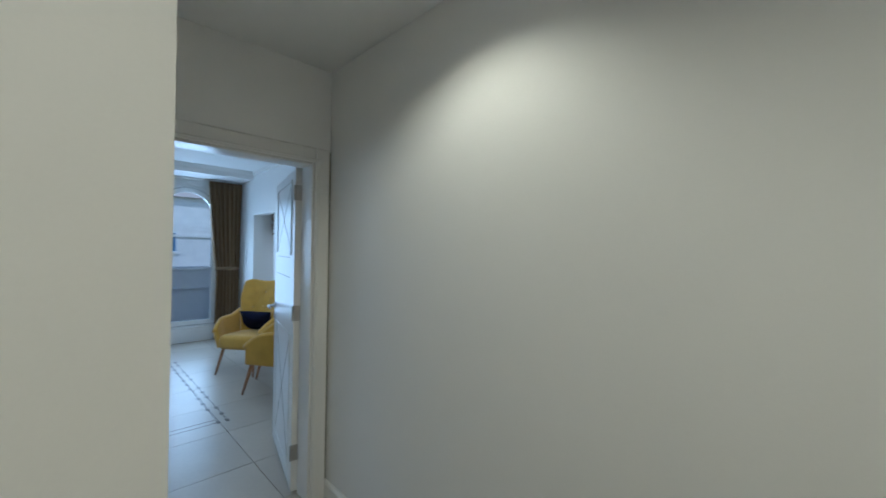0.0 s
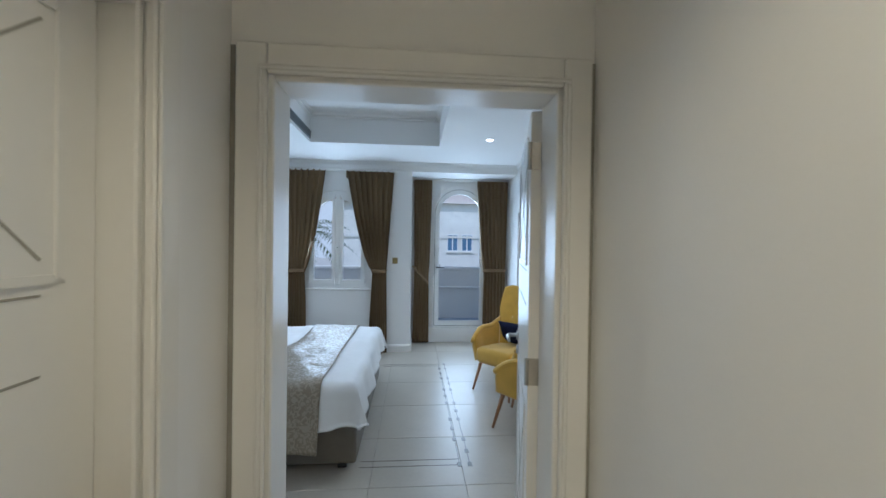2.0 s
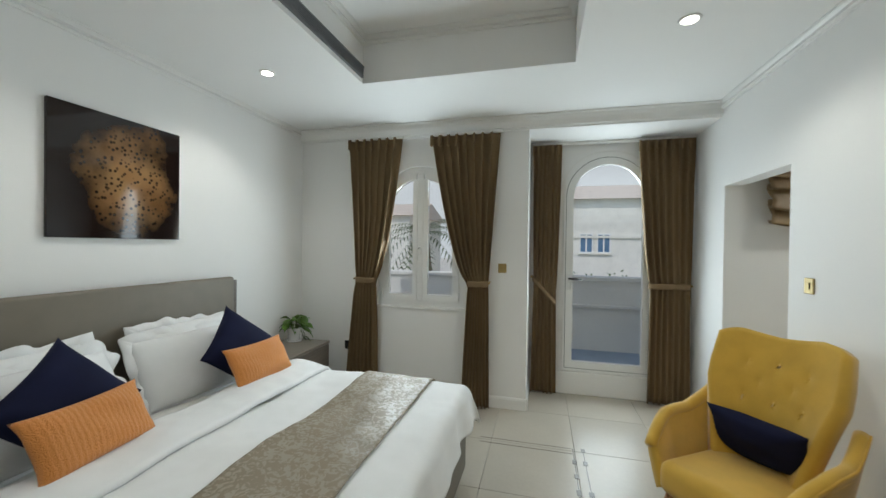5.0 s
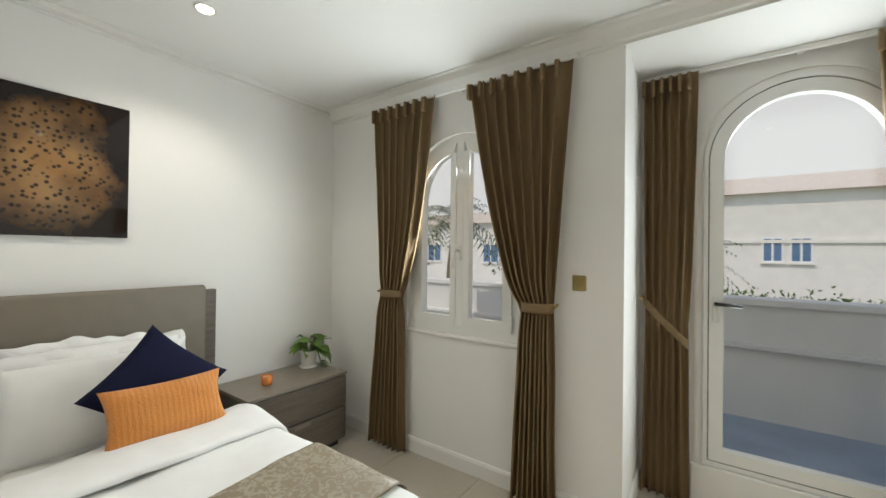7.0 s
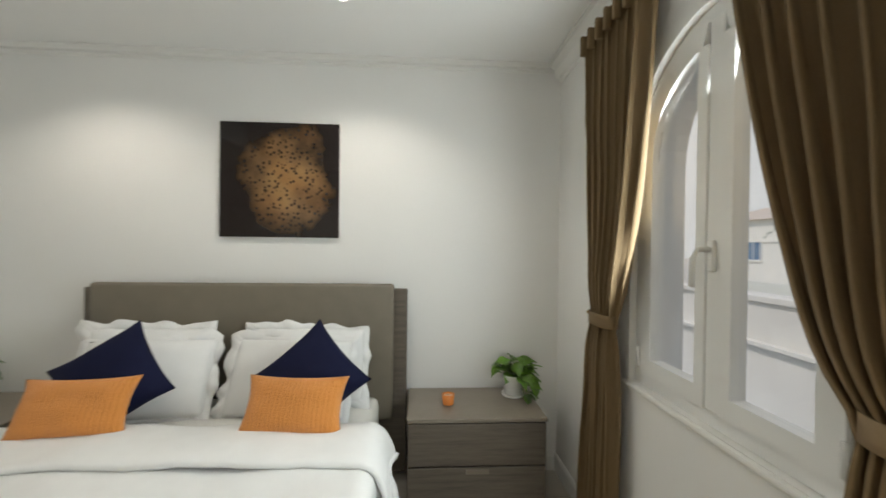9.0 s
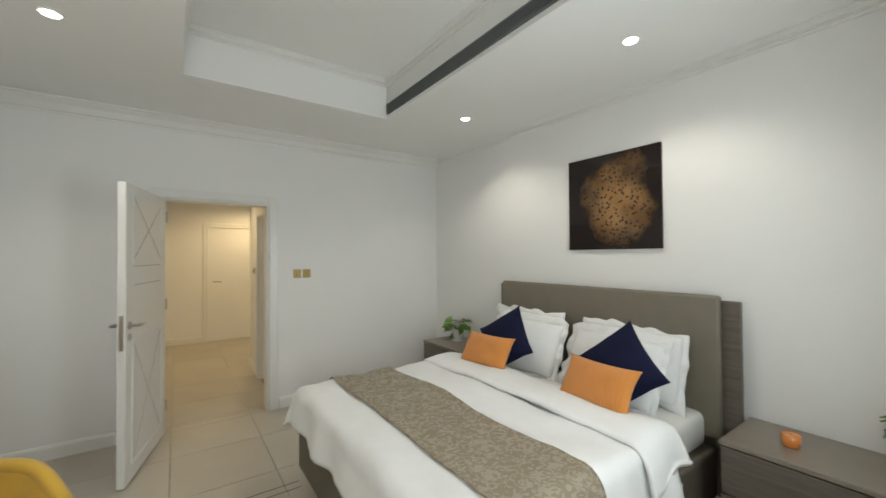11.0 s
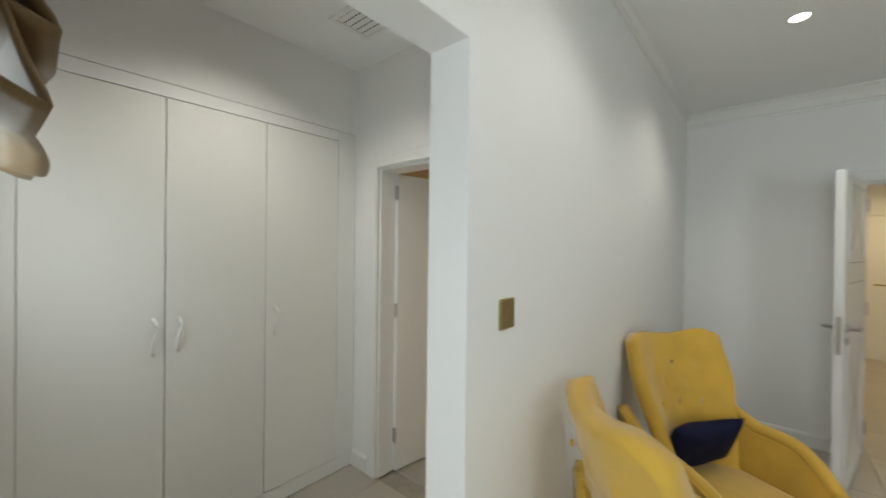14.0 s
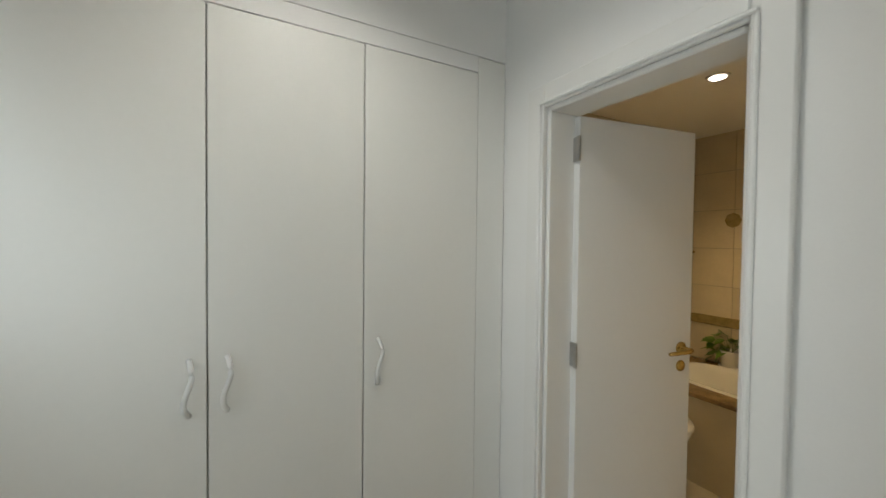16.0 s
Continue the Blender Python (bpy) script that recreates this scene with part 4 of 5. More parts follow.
curtain("curtain", (0.50, 0.775), (0.52, 0.735), (0.50, 0.745), CY2, 2.495, 1.04, 0.012, "narrow taupe curtain tied back beside the balcony door", 6, 0.03, -0.12)
curtain("curtain", (1.465, 1.94), (1.585, 1.92), (1.57, 1.93), CY2, 2.495, 1.12, 0.012, "taupe curtain tied back at the balcony door", 7, 0.036)


def rail(x0, x1, y, z):
    root = thing("curtain_rail", "white curtain rail under the ceiling edge", "curtain rail")
    part("track", box(x0, x1, y - 0.012, y + 0.012, z, z + 0.028, 0.004), TRIM, root)
    for k in range(3):
        x = x0 + 0.05 + (x1 - x0 - 0.1) * k / 2
        part("bracket", box(x - 0.012, x + 0.012, y + 0.0125, y + 0.062, z + 0.004, z + 0.022), TRIM, root)


rail(-1.29, 0.26, N - 0.062, 2.492)
rail(0.485, 1.965, BACK - 0.063, 2.492)


# ---- armchairs ----
def armchair(m, label):
    """Wing chair that faces +y in its own space."""
    root = thing("armchair", label, "armchair", m, group="mustard armchairs")
    seat = box(-0.25, 0.25, -0.24, 0.31, 0.27, 0.43, 0.055, 4)
    for v in seat.verts:
        v.co.x *= 1 + 0.12 * (v.co.y + 0.1)
        v.co.z += 0.05 * max(0, v.co.y) + (0.02 * (1 - (v.co.x / 0.27) ** 2) if v.co.z > 0.36 else 0)
    part("seat", seat, YELLOW, root, "padded mustard seat", True)

    def back(u, v):
        s = 2 * u - 1
        wdt = 0.235 + 0.105 * min(1.0, v * 1.5) ** 1.2 - 0.03 * max(0, v - 0.8) * 3
        crest = (0.05 * abs(s) ** 1.6 - 0.10 * max(0, abs(s) - 0.62) ** 2 * 4) * max(0, v - 0.5) * 2
        z = 0.34 + 0.67 * v + crest
        y = -0.25 - 0.17 * v + 0.17 * abs(s) ** 2.4 * (1 - 0.45 * v)
        dimple = 0.0
        for bx, bz in BUTTONS:
            dimple += 0.016 * math.exp(-(((s * wdt - bx) / 0.03) ** 2 + ((z - bz) / 0.03) ** 2))
        return (-s * wdt, y - dimple + 0.02 * math.sin(v * math.pi), z)

    part("backrest", sheet(34, 34, back, -0.075), YELLOW, root, "buttoned mustard wing back", True)
    for bx, bz in BUTTONS:
        v = (bz - 0.34) / 0.68
        y = -0.25 - 0.17 * v + 0.02 * math.sin(v * math.pi)
        bt = lathe([(0.004, -0.004), (0.013, 0), (0.011, 0.005), (0.003, 0.008)], 12)
        for q in bt.verts:
            q.co = Vector((q.co.x + bx, y + q.co.z - 0.010, q.co.y + bz))
        part("button", bt, PIPING, root, smooth=True)
    for s in (-1, 1):
        def arm(u, v):
            # u runs from the back to the front, v from the seat up
            y = -0.30 + 0.58 * u
            top = 0.60 + 0.16 * max(0, 0.35 - u) ** 1.2 * 2 - 0.15 * max(0, u - 0.55) ** 2 * 4
            low = 0.27 + 0.05 * u
            z = low + (top - low) * v
            x = 0.245 + 0.075 * v + 0.035 * math.sin(math.pi * u) - 0.03 * max(0, u - 0.7) * 3
            return (s * x, y, z)

        part("armrest", sheet(24, 14, arm, 0.055 * -s), YELLOW, root, "curved mustard armrest", True)
        path = [Vector(arm(k / 20, 1.0)) + Vector((s * 0.027, 0, 0.0)) for k in range(21)]
        part("arm_roll", tube(path, 0.033, 12), YELLOW, root, smooth=True)
        part("piping", tube([p + Vector((s * 0.031, 0, 0.012)) for p in path], 0.006, 6), PIPING, root, smooth=True)
        part("leg", tube([(s * 0.22, 0.24, 0.29), (s * 0.27, 0.32, 0.0)], [0.022, 0.011], 12), OAK, root, "tapered oak leg", True)
        part("leg", tube([(s * 0.20, -0.20, 0.29), (s * 0.24, -0.31, 0.0)], [0.022, 0.011], 12), OAK, root, "tapered oak leg", True)
    return root


BUTTONS = [(-0.17, 0.86), (0.0, 0.87), (0.17, 0.86), (-0.09, 0.78), (0.09, 0.78), (-0.17, 0.70), (0.0, 0.69), (0.17, 0.70)]
CHAIRS = [(1.52, 4.67, 128), (1.55, 3.86, 56)]
for k, (x, y, yaw) in enumerate(CHAIRS):
    armchair(pose(x, y, 0, 0, 0, yaw) @ Matrix.Diagonal((0.86, 0.92, 1.0, 1)), "mustard velvet wing armchair on tapered oak legs")
    m = pose(x, y, 0, 0, 0, yaw) @ Matrix.Translation((0.0, -0.12, 0.56)) @ Matrix.Rotation(radians(66), 4, "X")
    pillow("lumbar_cushion", "oblong navy velvet cushion resting in the armchair", 0.42, 0.26, 0.12, NAVY, m, 0, 31 + k, "navy cushions on the armchairs")


# ---- wardrobe and blind ----
def wardrobe():
    root = thing("wardrobe", "built-in white wardrobe with three doors and wavy handles", "wardrobe")
    x = WX
    part("carcass", box(x + 0.02, x + 0.56, NOOK_S + 0.002, NOOK_N - 0.002, 0.0, 2.20), WARDROBE, root)
    part("plinth", box(x, x + 0.02, NOOK_S + 0.002, NOOK_N - 0.002, 0, 0.09, 0.002), WARDROBE, root)
    part("frame", box(x - 0.012, x + 0.02, 5.89, NOOK_N - 0.002, 0.09, 2.20, 0.003), WARDROBE, root)
    part("frame", box(x - 0.002, x + 0.02, NOOK_S + 0.002, NOOK_S + 0.138, 0.09, 2.20, 0.003), WARDROBE, root)
    part("frame", box(x - 0.001, x + 0.02, NOOK_S + 0.138, 5.89, 2.14, 2.201), WALL, root)
    # Grey sheet behind the doors colours the slits between them as shade.
    part("gap_shade", box(x + 0.014, x + 0.0199, NOOK_S + 0.138, 5.89, 0.09, 2.14), GROOVE_SHADE, root)
    ys = [5.89, 5.433, 4.974, NOOK_S + 0.138]
    for k in range(3):
        d = part("door", box(x - 0.006, x + 0.0135, ys[k + 1] + 0.002, ys[k] - 0.002, 0.094, 2.134, 0.002), WARDROBE, root)
        hy = ys[1] + 0.045 if k == 0 else ys[k] - 0.05
        path = [(x - 0.006 - 0.028 * min(1, min(i, 12 - i) / 2), hy + 0.010 * math.sin(i / 12 * 2 * math.pi), 0.965 + 0.16 * i / 12) for i in range(13)]
        part("handle", tube(path, 0.0075, 8), WHITEPLASTIC, d, "white wavy pull handle", True)


wardrobe()


def roman_blind():
    root = thing("roman_blind", "bronze satin roman blind gathered up above the window", "blind")
    x0, x1 = 2.22, 3.27
    zt = 2.42
    for k in range(6):
        def fn(u, v, k=k):
            lip = min(1.0, v / 0.8)
            tuck = max(0.0, v - 0.8) / 0.2
            z = zt - 0.115 * k - 0.175 * lip + 0.035 * tuck
            out = 0.012 + 0.010 * k + (0.085 * lip ** 1.2 - 0.075 * tuck) * (0.85 + 0.5 * nz(u * 3, k * 1.7, 2))
            drape = 0.034 * nz(u * 5, k * 2.3, v) - 0.025 * math.sin(math.pi * u) * v
            return (x0 + (x1 - x0) * u + 0.02 * nz(v * 3, k, 1), NOOK_N - 0.02 - out, z + drape)

        part("fold", sheet(30, 14, fn, 0.006), ROMAN, root, smooth=True)
    part("headrail", box(x0, x1, NOOK_N - 0.05, NOOK_N - 0.001, zt - 0.04, zt + 0.02, 0.003), ROMAN, root)


roman_blind()


# ---- switches, lights, vents ----
def plate(name, m, label, mat, category, w=0.074, h=0.084, rockers=1):
    """A plate on a wall: its own x is across, z up, y out of the wall."""
    root = thing(name, label, category, m)
    part("plate", box(-w / 2, w / 2, 0.0, 0.008, -h / 2, h / 2, 0.003), mat, root)
    for k in range(rockers):
        cx = (k - (rockers - 1) / 2) * 0.024
        part("rocker", box(cx - 0.010, cx + 0.010, 0.008, 0.012, -0.018, 0.018, 0.002), BLACK if mat is STEEL else mat, root)
    return root


plate("light_switch", pose(0.256, N, 1.276, 0, 0, 180), "bronze wall switch beside the window", PLATE, "switch")
plate("light_switch", pose(E, 5.03, 1.287, 0, 0, 90), "bronze wall switch beside the dressing opening", PLATE, "switch")
for x in (-0.165, -0.255):
    plate("light_switch", pose(x, S, 1.285, 0, 0, 0), "bronze wall switch beside the bedroom door", PLATE, "switch")
for y in (0.485, 0.595):
    plate("light_switch", pose(HW, y, 1.275, 0, 0, -90), "dark steel hall switch beside the closed door", STEEL, "switch")
plate("light_switch", pose(2.351, NOOK_S, 1.25, 0, 0, 0), "bronze triple switch beside the bathroom door", PLATE, "switch", 0.085, 0.072, 3)
plate("wall_socket", pose(-1.285, N, 0.46, 0, 0, 180), "black wall socket behind the curtain", BLACK, "socket")


plate("wall_socket", pose(E, 4.444, 0.48, 0, 0, 90), "bronze wall socket low behind the armchair", PLATE, "socket")


def downlight(x, y, z, label):
    root = thing("downlight", label, "downlight", pose(x, y, z), group="recessed ceiling lights")
    part("bezel", lathe([(0.036, -0.001), (0.040, -0.006), (0.050, -0.005), (0.052, 0.0)], 28), TRIM, root, "white ring", True)
    part("bulb", lathe([(0.034, -0.0085), (0.0345, -0.006)], 24), LAMPGLOW, root, "glowing lens")


for x, y in DOWNLIGHTS:
    downlight(x, y, CEIL, "lit recessed downlight with a white ring")
# The second fixture only goes with the added fill spot.
for x, y in [(0.58, 0.64), (-0.3, -1.0)]:
    downlight(x, y, HALL_CEIL, "unseen lit recessed downlight in the hall")
# Fixture added out of view for the dressing spot.
downlight(2.95, 5.2, CEIL, "unseen lit downlight added in the dressing area")
downlight(3.28, 3.25, 2.30, "lit recessed downlight in the bathroom")


def slot_vent():
    root = thing("air_vent", "long dark slotted air diffuser along the ceiling tray", "air vent")
    x = TX0 + 0.0
    part("backing", box(x + 0.0005, x + 0.006, TY0 + 0.02, TY1 - 0.02, CEIL + 0.03, CEIL + 0.10), GRILLE, root)
    for k in range(6):
        z = CEIL + 0.034 + k * 0.0115
        part("slat", box(x + 0.006, x + 0.016, TY0 + 0.02, TY1 - 0.02, z, z + 0.006), GRILLE, root)
    part("frame", box(x + 0.0005, x + 0.02, TY0 + 0.02, TY1 - 0.02, CEIL + 0.10, CEIL + 0.112), GRILLE, root)


slot_vent()


def square_vent(x, y, z):
    root = thing("ceiling_vent", "white square air vent with slanted slats", "air vent", pose(x, y, z))
    bm = box(-0.13, 0.13, -0.13, -0.10, -0.012, 0, 0.002)
    box(-0.13, 0.13, 0.10, 0.13, -0.012, 0, 0.002, bm=bm)
    box(-0.13, -0.10, -0.10, 0.10, -0.012, 0, bm=bm)
    box(0.10, 0.13, -0.10, 0.10, -0.012, 0, bm=bm)
    part("frame", bm, TRIM, root)
    part("backing", box(-0.10, 0.10, -0.10, 0.10, -0.003, 0), GRILLE, root)
    for k in range(5):
        yy = -0.08 + 0.04 * k
        part("slat", prism([(yy - 0.014, -0.011), (yy - 0.012, -0.011), (yy + 0.012, -0.004), (yy + 0.010, -0.004)], "x", -0.10, 0.10), TRIM, root)


square_vent(3.02, 4.71, CEIL)


# ---- bathroom seen through its door ----
def bathtub():
    root = thing("bathtub", "white bathtub set in a tiled surround with brown marble edge", "bathtub")
    bx0, bx1, by0, by1, h = 2.45, 3.97, 2.14, 2.90, 0.56
    part("surround", box(bx0, bx1, by1 - 0.06, by1, 0, h - 0.03), BATHTILE, root, "cream tiled front")
    part("surround", box(bx0, bx0 + 0.06, by0, by1 - 0.06, 0, h - 0.03), BATHTILE, root)
    bm = box(bx0 - 0.01, bx1, by1 - 0.14, by1 + 0.02, h - 0.03, h, 0.006)
    box(bx0 - 0.01, bx1, by0, by0 + 0.12, h - 0.03, h, 0.004, bm=bm)
    box(bx0 - 0.01, bx0 + 0.3, by0 + 0.12, by1 - 0.14, h - 0.03, h, 0.004, bm=bm)
    box(bx1 - 0.12, bx1, by0 + 0.12, by1 - 0.14, h - 0.03, h, 0.004, bm=bm)
    part("marble_edge", bm, MARBLE, root, "brown marble edge")
    cx, cy = (bx0 + 0.3 + bx1 - 0.12) / 2, (by0 + 0.12 + by1 - 0.14) / 2
    rx, ry = (bx1 - 0.12 - bx0 - 0.3) / 2 + 0.03, (by1 - by0 - 0.26) / 2 + 0.03
    tb = bmesh.new()
    rings = []
    for s, z in ((1.0, h + 0.001), (0.99, h + 0.014), (0.93, h + 0.016), (0.90, h - 0.02), (0.82, h - 0.3), (0.6, h - 0.38), (0.1, h - 0.39)):
        ring = []
        for k in range(40):
            a = 2 * math.pi * k / 40
            c, sn = math.cos(a), math.sin(a)
            ring.append(tb.verts.new((cx + rx * s * math.copysign(abs(c) ** 0.6, c), cy + ry * s * math.copysign(abs(sn) ** 0.6, sn), z)))
        rings.append(ring)
    for a, b in zip(rings, rings[1:]):
        for k in range(40):
            tb.faces.new((a[k], a[(k + 1) % 40], b[(k + 1) % 40], b[k]))
    tb.faces.new(rings[-1])
    part("basin", tb, CERAMIC, root, "white enamel tub", True)


bathtub()
potted_plant(3.66, 2.205, 0.562, "green leafy plant in a cream pot on the bath edge", 14, 0.3, 26, 1.5)


def toilet():
    root = thing("toilet", "white ceramic toilet with closed lid", "toilet", pose(3.67, 3.13, 0, 0, 0, -90))
    bowl = lathe([(0.13, 0), (0.12, 0.05), (0.11, 0.18), (0.16, 0.30), (0.185, 0.38), (0.18, 0.395)], 28)
    for v in bowl.verts:
        v.co.y *= 1.25
    part("bowl", bowl, CERAMIC, root, smooth=True)
    lid = lathe([(0.185, 0.396), (0.195, 0.402), (0.19, 0.42), (0.10, 0.43)], 28)
    for v in lid.verts:
        v.co.y *= 1.25
    part("lid", lid, CERAMIC, root, "white lid", True)
    part("cistern", box(-0.19, 0.19, 0.16, 0.30, 0.40, 0.80, 0.03, 3), CERAMIC, root, smooth=True)


toilet()


def towel():
    root = thing("towel", "white towel hanging on a brass rail", "towel")
    part("rail", tube([(3.93, 2.20, 1.40), (3.93, 2.62, 1.40)], 0.009, 10), BRASS, root, "brass rail", True)
    for y in (2.22, 2.60):
        part("bracket", tube([(3.93, y, 1.40), (3.979, y, 1.40)], 0.007, 8), BRASS, root)

    def fn(u, v):
        if v < 0.12:
            a = math.pi * (v / 0.12)
            return (3.93 + 0.014 * math.cos(a), 2.27 + 0.28 * u, 1.40 + 0.014 * math.sin(a))
        k = (v - 0.12) / 0.88
        return (3.916 - 0.008 * k + 0.010 * nz(u * 4, k, 3), 2.27 + 0.28 * u + 0.01 * nz(k * 2, u, 1), 1.40 - 0.52 * k)

    part("cloth", sheet(14, 24, fn, 0.006), LINEN, root, "white terry cloth", True)


towel()

# ---- outside ----
structure("ground", box(-400, 400, 6.9, 800, -3.4, -3.2), PAVING, "pale paved ground outside the house", "ground")
structure("terrace", box(-3.2, 5.0, 6.86, 8.0, -0.10, 0.145), TERRACE, "blue-grey tiled balcony floor", "terrace")


def parapet():
    root = thing("parapet", "white stucco balcony parapet with a ledge", "parapet", kind="structure")
    part("wall", box(-3.2, 5.0, 7.85, 8.0, 0.145, 1.04), STUCCO, root)
    part("coping", box(-3.2, 5.0, 7.82, 8.03, 1.04, 1.10, 0.01), STUCCO, root)
    part("ledge", box(-3.2, 5.0, 7.80, 7.849, 0.70, 0.74, 0.006), STUCCO, root)


parapet()
SKYGLOW = glowing("hazy_sky", (0.95, 0.98, 1.0), 0.60)
SKYGLOW.node_tree.nodes["Principled BSDF"].inputs["Base Color"].default_value = (0.02, 0.02, 0.02, 1)
structure("backdrop", box(-500, 500, 140, 141, -4, 260), SKYGLOW, "bright hazy pale sky", "sky")
structure("lawn", box(-40, 40, 20.0, 30.0, -3.2, -3.12), GRASS, "strip of green lawn beyond the paving", "grass")


def far_house(x0, x1, y0, y1, h, label, wins):
    root = thing("house", label, "house")
    part("wall", box(x0, x1, y0, y1, -3.2, h), FACADE, root, "cream rendered wall")
    part("roof", prism([(y0 - 0.5, h), (y1 + 0.5, h), ((y0 + y1) / 2, h + 1.8)], "x", x0 - 0.5, x1 + 0.5), ROOFTILE, root, "low clay tile roof")
    part("string_course", box(x0 - 0.05, x1 + 0.05, y0 - 0.12, y0 - 0.001, 2.2, 2.4), FACADE, root)
    for wx, wz, ww, wh in wins:
        f = bmesh.new()
        for b in ((wx, wx + 0.09, wz, wz + wh), (wx + ww - 0.09, wx + ww, wz, wz + wh), (wx + 0.09, wx + ww - 0.09, wz, wz + 0.09), (wx + 0.09, wx + ww - 0.09, wz + wh - 0.09, wz + wh), (wx + ww / 2 - 0.05, wx + ww / 2 + 0.05, wz + 0.09, wz + wh - 0.09)):
            box(b[0], b[1], y0 - 0.08, y0 - 0.002, b[2], b[3], bm=f)
        w = part("window", f, PVC, root)
        part("pane", box(wx + 0.09, wx + ww - 0.09, y0 - 0.03, y0 - 0.001, wz + 0.09, wz + wh - 0.09), BLUEGLASS, w, "blue glazing")
        part("sill", box(wx - 0.08, wx + ww + 0.08, y0 - 0.16, y0 - 0.001, wz - 0.1, wz - 0.001), FACADE, w)


far_house(-6, 22, 34, 44, 5.2, "cream two-storey house across the lawn", [(3.45, 1.05, 1.0, 1.5), (4.72, 1.05, 1.0, 1.5), (12.0, 0.6, 1.8, 2.0), (-3.5, 0.6, 1.8, 2.0), (4.2, -2.4, 1.5, 1.3), (12.0, -2.4, 1.8, 1.6)])
far_house(-40, -12, 38, 50, 4.4, "pale two-storey house beyond the palms", [(-36, 0.4, 1.8, 1.9), (-31, 0.4, 1.8, 1.9), (-25, 0.4, 1.8, 1.9), (-18, 0.4, 1.8, 1.9)])


def hedge(x0, x1, y, z, label, seed):
    rnd = random.Random(seed)
    bm = bmesh.new()
    for k in range(int((x1 - x0) * 60)):
        c = Vector((rnd.uniform(x0, x1), y + rnd.gauss(0, 0.3), z + abs(rnd.gauss(0.3, 0.35))))
        q = Euler((rnd.uniform(0, 3), rnd.uniform(0, 3), rnd.uniform(0, 6))).to_matrix()
        s = rnd.uniform(0.10, 0.22)
        vs = [bm.verts.new(c + q @ Vector(p) * s) for p in ((-1, 0, 0), (0, -0.45, 0.1), (1, 0, 0), (0, 0.45, 0.1))]
        bm.faces.new(vs)
    me = bpy.data.meshes.new("hedge")
    bm.to_mesh(me)
    bm.free()
    me.materials.append(GRASS)
    tagged(new("hedge", me), label, "hedge", kind="stuff")


hedge(-2, 9, 30.5, -1.4, "uneven green shrubs along the far garden wall", 5)
hedge(-22, -4, 30.5, -3.1, "uneven green shrubs along the garden", 6)
structure("garden_wall", box(-30, 30, 31.2, 31.5, -3.2, -1.0), STUCCO, "low white garden wall across the lawn", "wall")


def palm(x, y, h, seed):
    rnd = random.Random(seed)
    root = thing("palm_tree", "tall palm tree with arching fronds", "palm tree", pose(x, y, -3.2))
    bend = rnd.uniform(-0.4, 0.4)
    path = [(bend * (k / 10) ** 2, 0, h * k / 10) for k in range(11)]
    part("trunk", tube(path, [0.26 - 0.011 * k + 0.015 * (k % 2) for k in range(11)], 12), BARK, root, smooth=True)
    bm = bmesh.new()
    for k in range(30):
        a = k * 2.4 + rnd.uniform(-0.2, 0.2)
        el = rnd.uniform(-0.4, 1.15)
        L = rnd.uniform(2.0, 2.8)
        d = Vector((math.cos(a), math.sin(a), 0))
        side = Vector((-d.y, d.x, 0))
        pts = []
        for i in range(15):
            u = i / 14
            pts.append(Vector((bend, 0, h)) + d * (L * u * math.cos(el * (1 - u * 0.4))) + Vector((0, 0, L * (math.sin(el) * u - 0.75 * u * u))))
        for i in range(14):
            for s in (-1, 1):
                ln = 0.5 * math.sin(math.pi * (0.1 + 0.85 * i / 14))
                b = pts[i]
                tip = b + side * s * ln * 0.8 + (pts[i + 1] - pts[i]).normalized() * ln * 0.6 + Vector((0, 0, -ln * rnd.uniform(0.2, 0.5)))
                b2 = b + (pts[i + 1] - pts[i]) * 0.35
                bm.faces.new([bm.verts.new(b), bm.verts.new(b2), bm.verts.new(tip)])
    me = bpy.data.meshes.new("crown")
    bm.to_mesh(me)
    bm.free()
    me.materials.append(FROND)
    c = new("crown", me)
    c.parent = root


palm(-4.2, 19.0, 5.2, 1)
palm(-8.0, 17.0, 6.0, 2)
palm(0.2, 24.0, 4.6, 3)
palm(8.6, 21.0, 4.4, 4)
palm(-14.0, 22.0, 6.4, 5)


# ---- tiles ----
def tile_mesh(w, d, gap, t=0.012, name="tile", mat=None):
    b = box(gap / 2, w - gap / 2, gap / 2, d - gap / 2, -t, 0, 0.0015)
    me = bpy.data.meshes.new(name)
    finish(b, False)
    b.to_mesh(me)
    b.free()
    me.materials.append(mat or TILE)
    return me


def tiles(x0, x1, y0, y1, ox, oy, size=0.60):
    cache = {}
    xs = [x0] + [ox + size * k for k in range(-20, 20) if x0 + 0.02 < ox + size * k < x1 - 0.02] + [x1]
    ys = [y0] + [oy + size * k for k in range(-20, 20) if y0 + 0.02 < oy + size * k < y1 - 0.02] + [y1]
    for a, b in zip(xs, xs[1:]):
        for c, d in zip(ys, ys[1:]):
            key = (round(b - a, 3), round(d - c, 3))
            if key not in cache:
                cache[key] = tile_mesh(*key, 0.003)
            t = new("tile", cache[key])
            t.parent = floor
            t.location = (a, c, 0)


tiles(W, E, S, N, 0.25, 4.90)
tiles(0.48, E, N, BACK, 0.25, 4.90)
tiles(E, WX, NOOKY, NOOK_N, 0.25, 4.90)
tiles(E + ET, WX, NOOK_S, NOOKY, 0.25, 4.90)
tiles(DX0, DX1, HS, S, 0.25, 4.90)
tiles(-1.6, HE, -1.8, 0.20, 0.25, 4.90)
tiles(HW, HE, 0.20, HS, 0.25, 4.90)
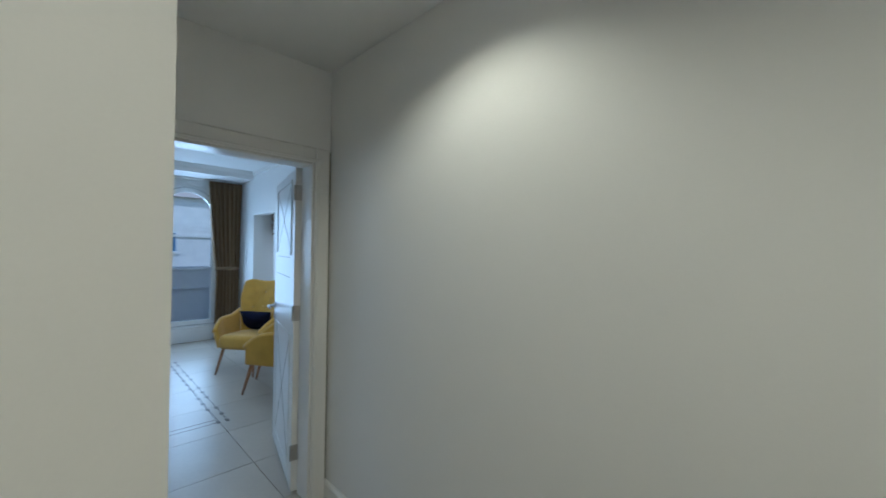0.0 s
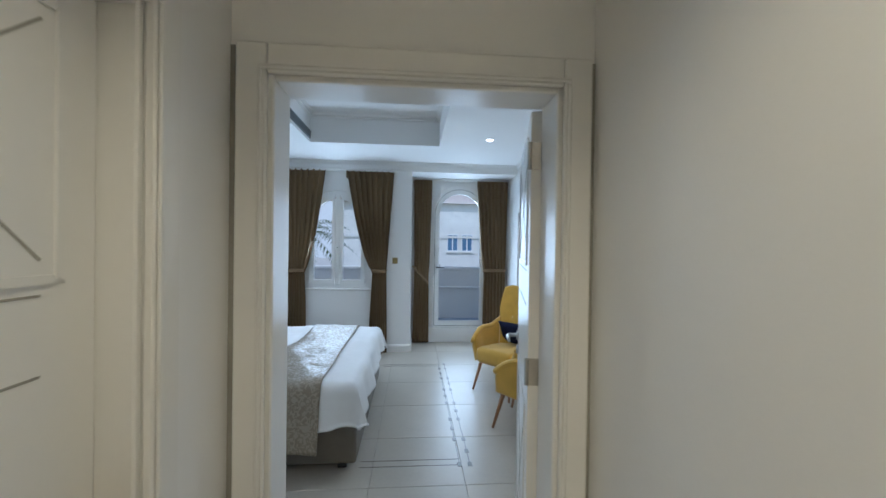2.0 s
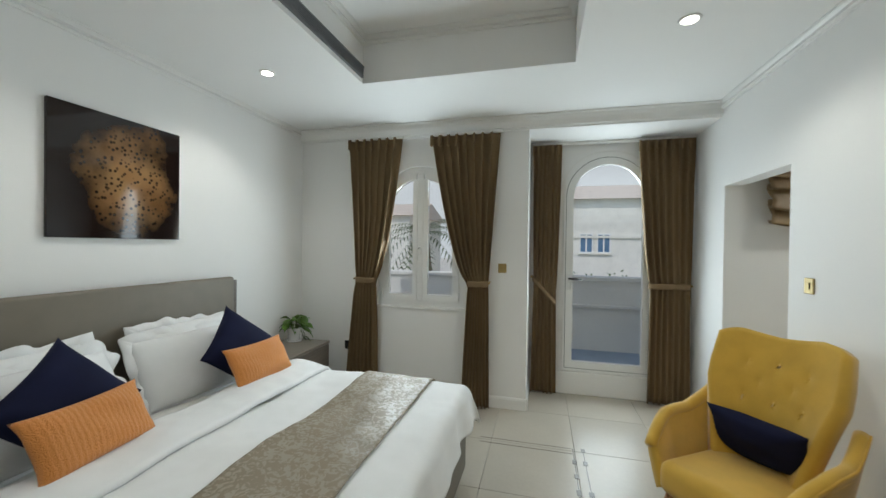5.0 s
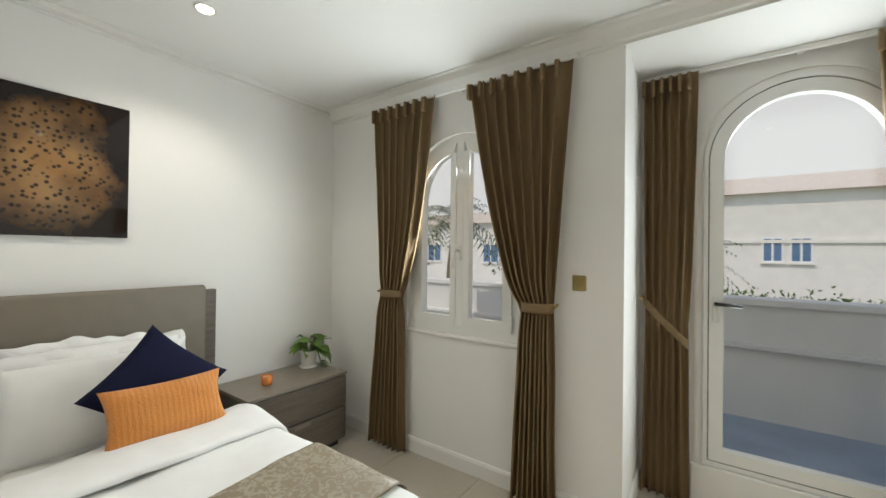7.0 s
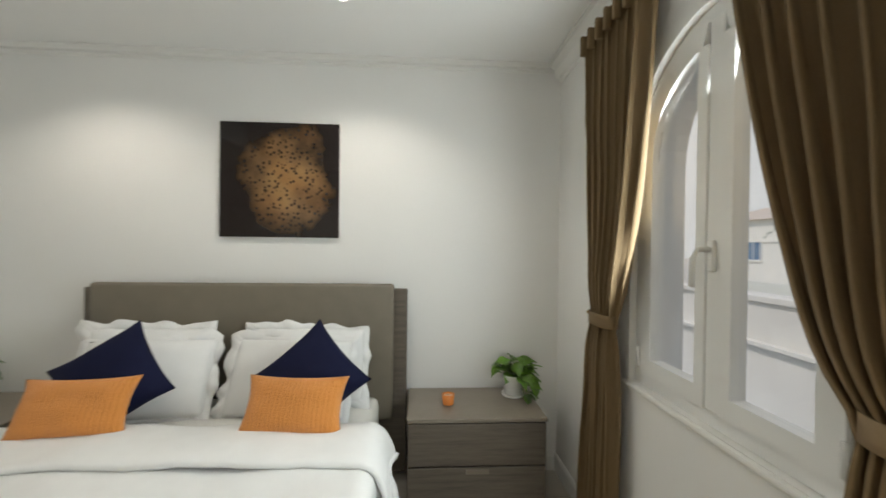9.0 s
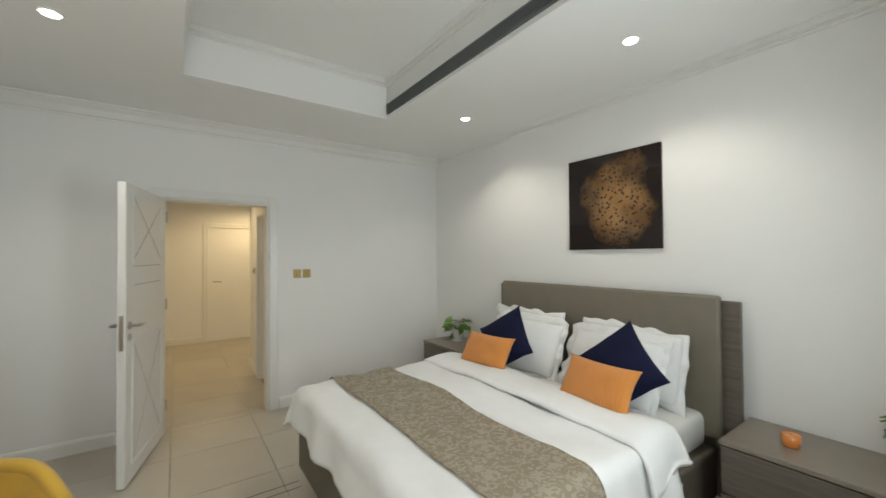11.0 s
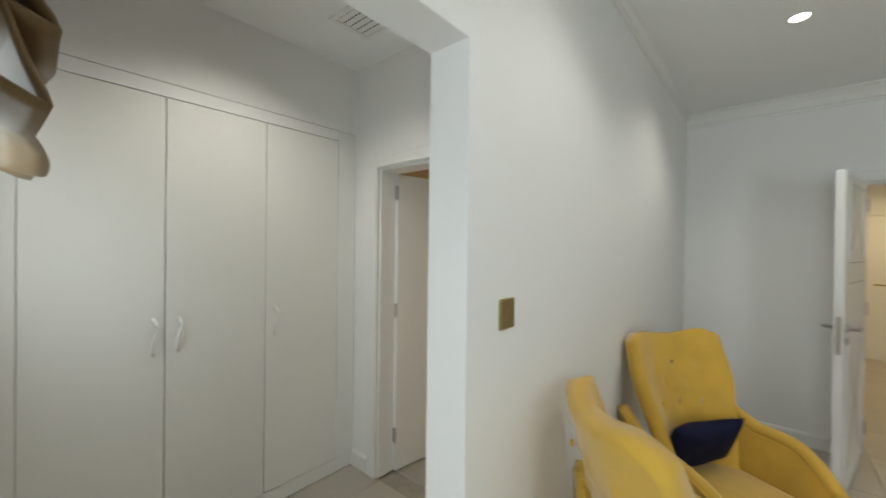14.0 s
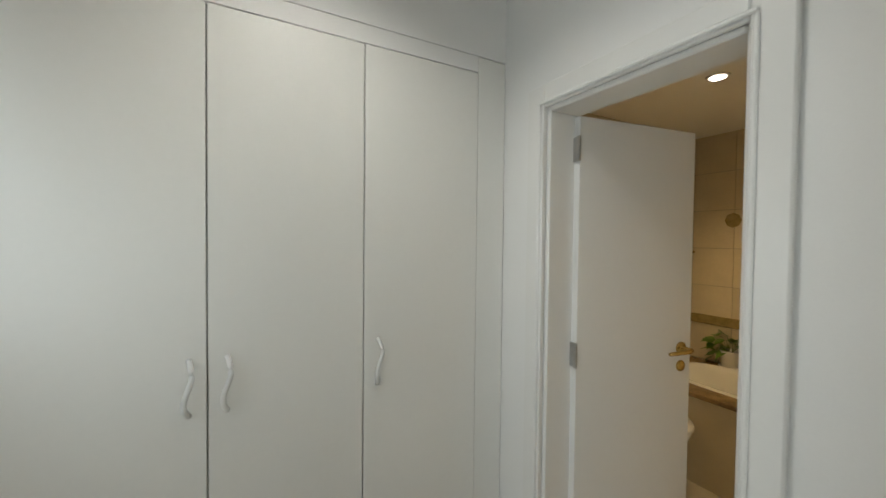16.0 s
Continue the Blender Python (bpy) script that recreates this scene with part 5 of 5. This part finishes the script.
tiles(2.25, 3.98, 2.12, NOOK_S - 0.14, 0.25, 4.90, 0.3)
# stone inlay border in the bedroom floor
for nm, a in (("x", 0.84), ("x", 0.91)):
    part("inlay_line", box(a - 0.003, a + 0.003, 3.32, 5.53, -0.004, 0.0015), INLAY, floor)
for a in (3.32, 3.39, 5.46, 5.53):
    part("inlay_line", box(0.165, 0.834, a - 0.003, a + 0.003, -0.004, 0.0012), INLAY, floor)
sq = tile_mesh(0.03, 0.05, 0.0, 0.006, "inlay_square", INLAY)
for k in range(14):
    y = 3.32 + 2.2 * k / 13
    for dx in ((0.825, 0.895) if k % 2 == 0 else (0.825 + 0.07 * (k % 4 == 1),)):
        s = new("inlay_square", sq)
        s.parent = floor
        s.location = (dx, y - 0.022, 0.0022)


def wall_tiles(face, axis, a0, a1, z0, z1, out, size=0.25, parent=None):
    cache = {}
    n, m = max(1, round((a1 - a0) / size)), max(1, round((z1 - z0) / size))
    w, h = (a1 - a0) / n, (z1 - z0) / m
    b = box(0.002, w - 0.002, 0, 0.006, 0.002, h - 0.002, 0.0012)
    me = bpy.data.meshes.new("wall_tile")
    finish(b, False)
    b.to_mesh(me)
    b.free()
    me.materials.append(BATHTILE)
    for i in range(n):
        for j in range(m):
            t = new("wall_tile", me)
            t.parent = parent
            t.matrix_basis = pose(a0 + w * i, face, z0 + h * j) if axis == "x" else pose(face, a0 + w * i, z0 + h * j, 0, 0, 90)


wall_tiles(2.121, "x", 2.25, 3.98, 0.56, 2.30, 1, 0.27, bpy.data.objects["wall_bath_south"])
wall_tiles(3.979, "y", 2.13, 4.23, 0.0, 2.30, -1, 0.27, bpy.data.objects["wall_bath_east"])
# moulded border and medallions on the bathroom tiles
LISTEL = material("olive_border_tile", (0.34, 0.26, 0.11), 0.25, vary=0.2, scale=20)
part("border", box(2.25, 3.965, 2.128, 2.142, 0.84, 0.91, 0.004), LISTEL, bpy.data.objects["wall_bath_south"], "olive moulded border")
part("border", box(3.958, 3.972, 2.15, 4.22, 0.84, 0.91, 0.004), LISTEL, bpy.data.objects["wall_bath_east"], "olive moulded border")
for mx_, mz_ in ((3.70, 1.64), (3.43, 1.64), (3.57, 1.20)):
    part("medallion", lathe([(0.055, 0), (0.05, 0.003), (0.02, 0.0035)], 8), LISTEL, bpy.data.objects["wall_bath_south"], "octagonal decor inset", at=pose(mx_, 2.1275, mz_, -90, 0, 0))
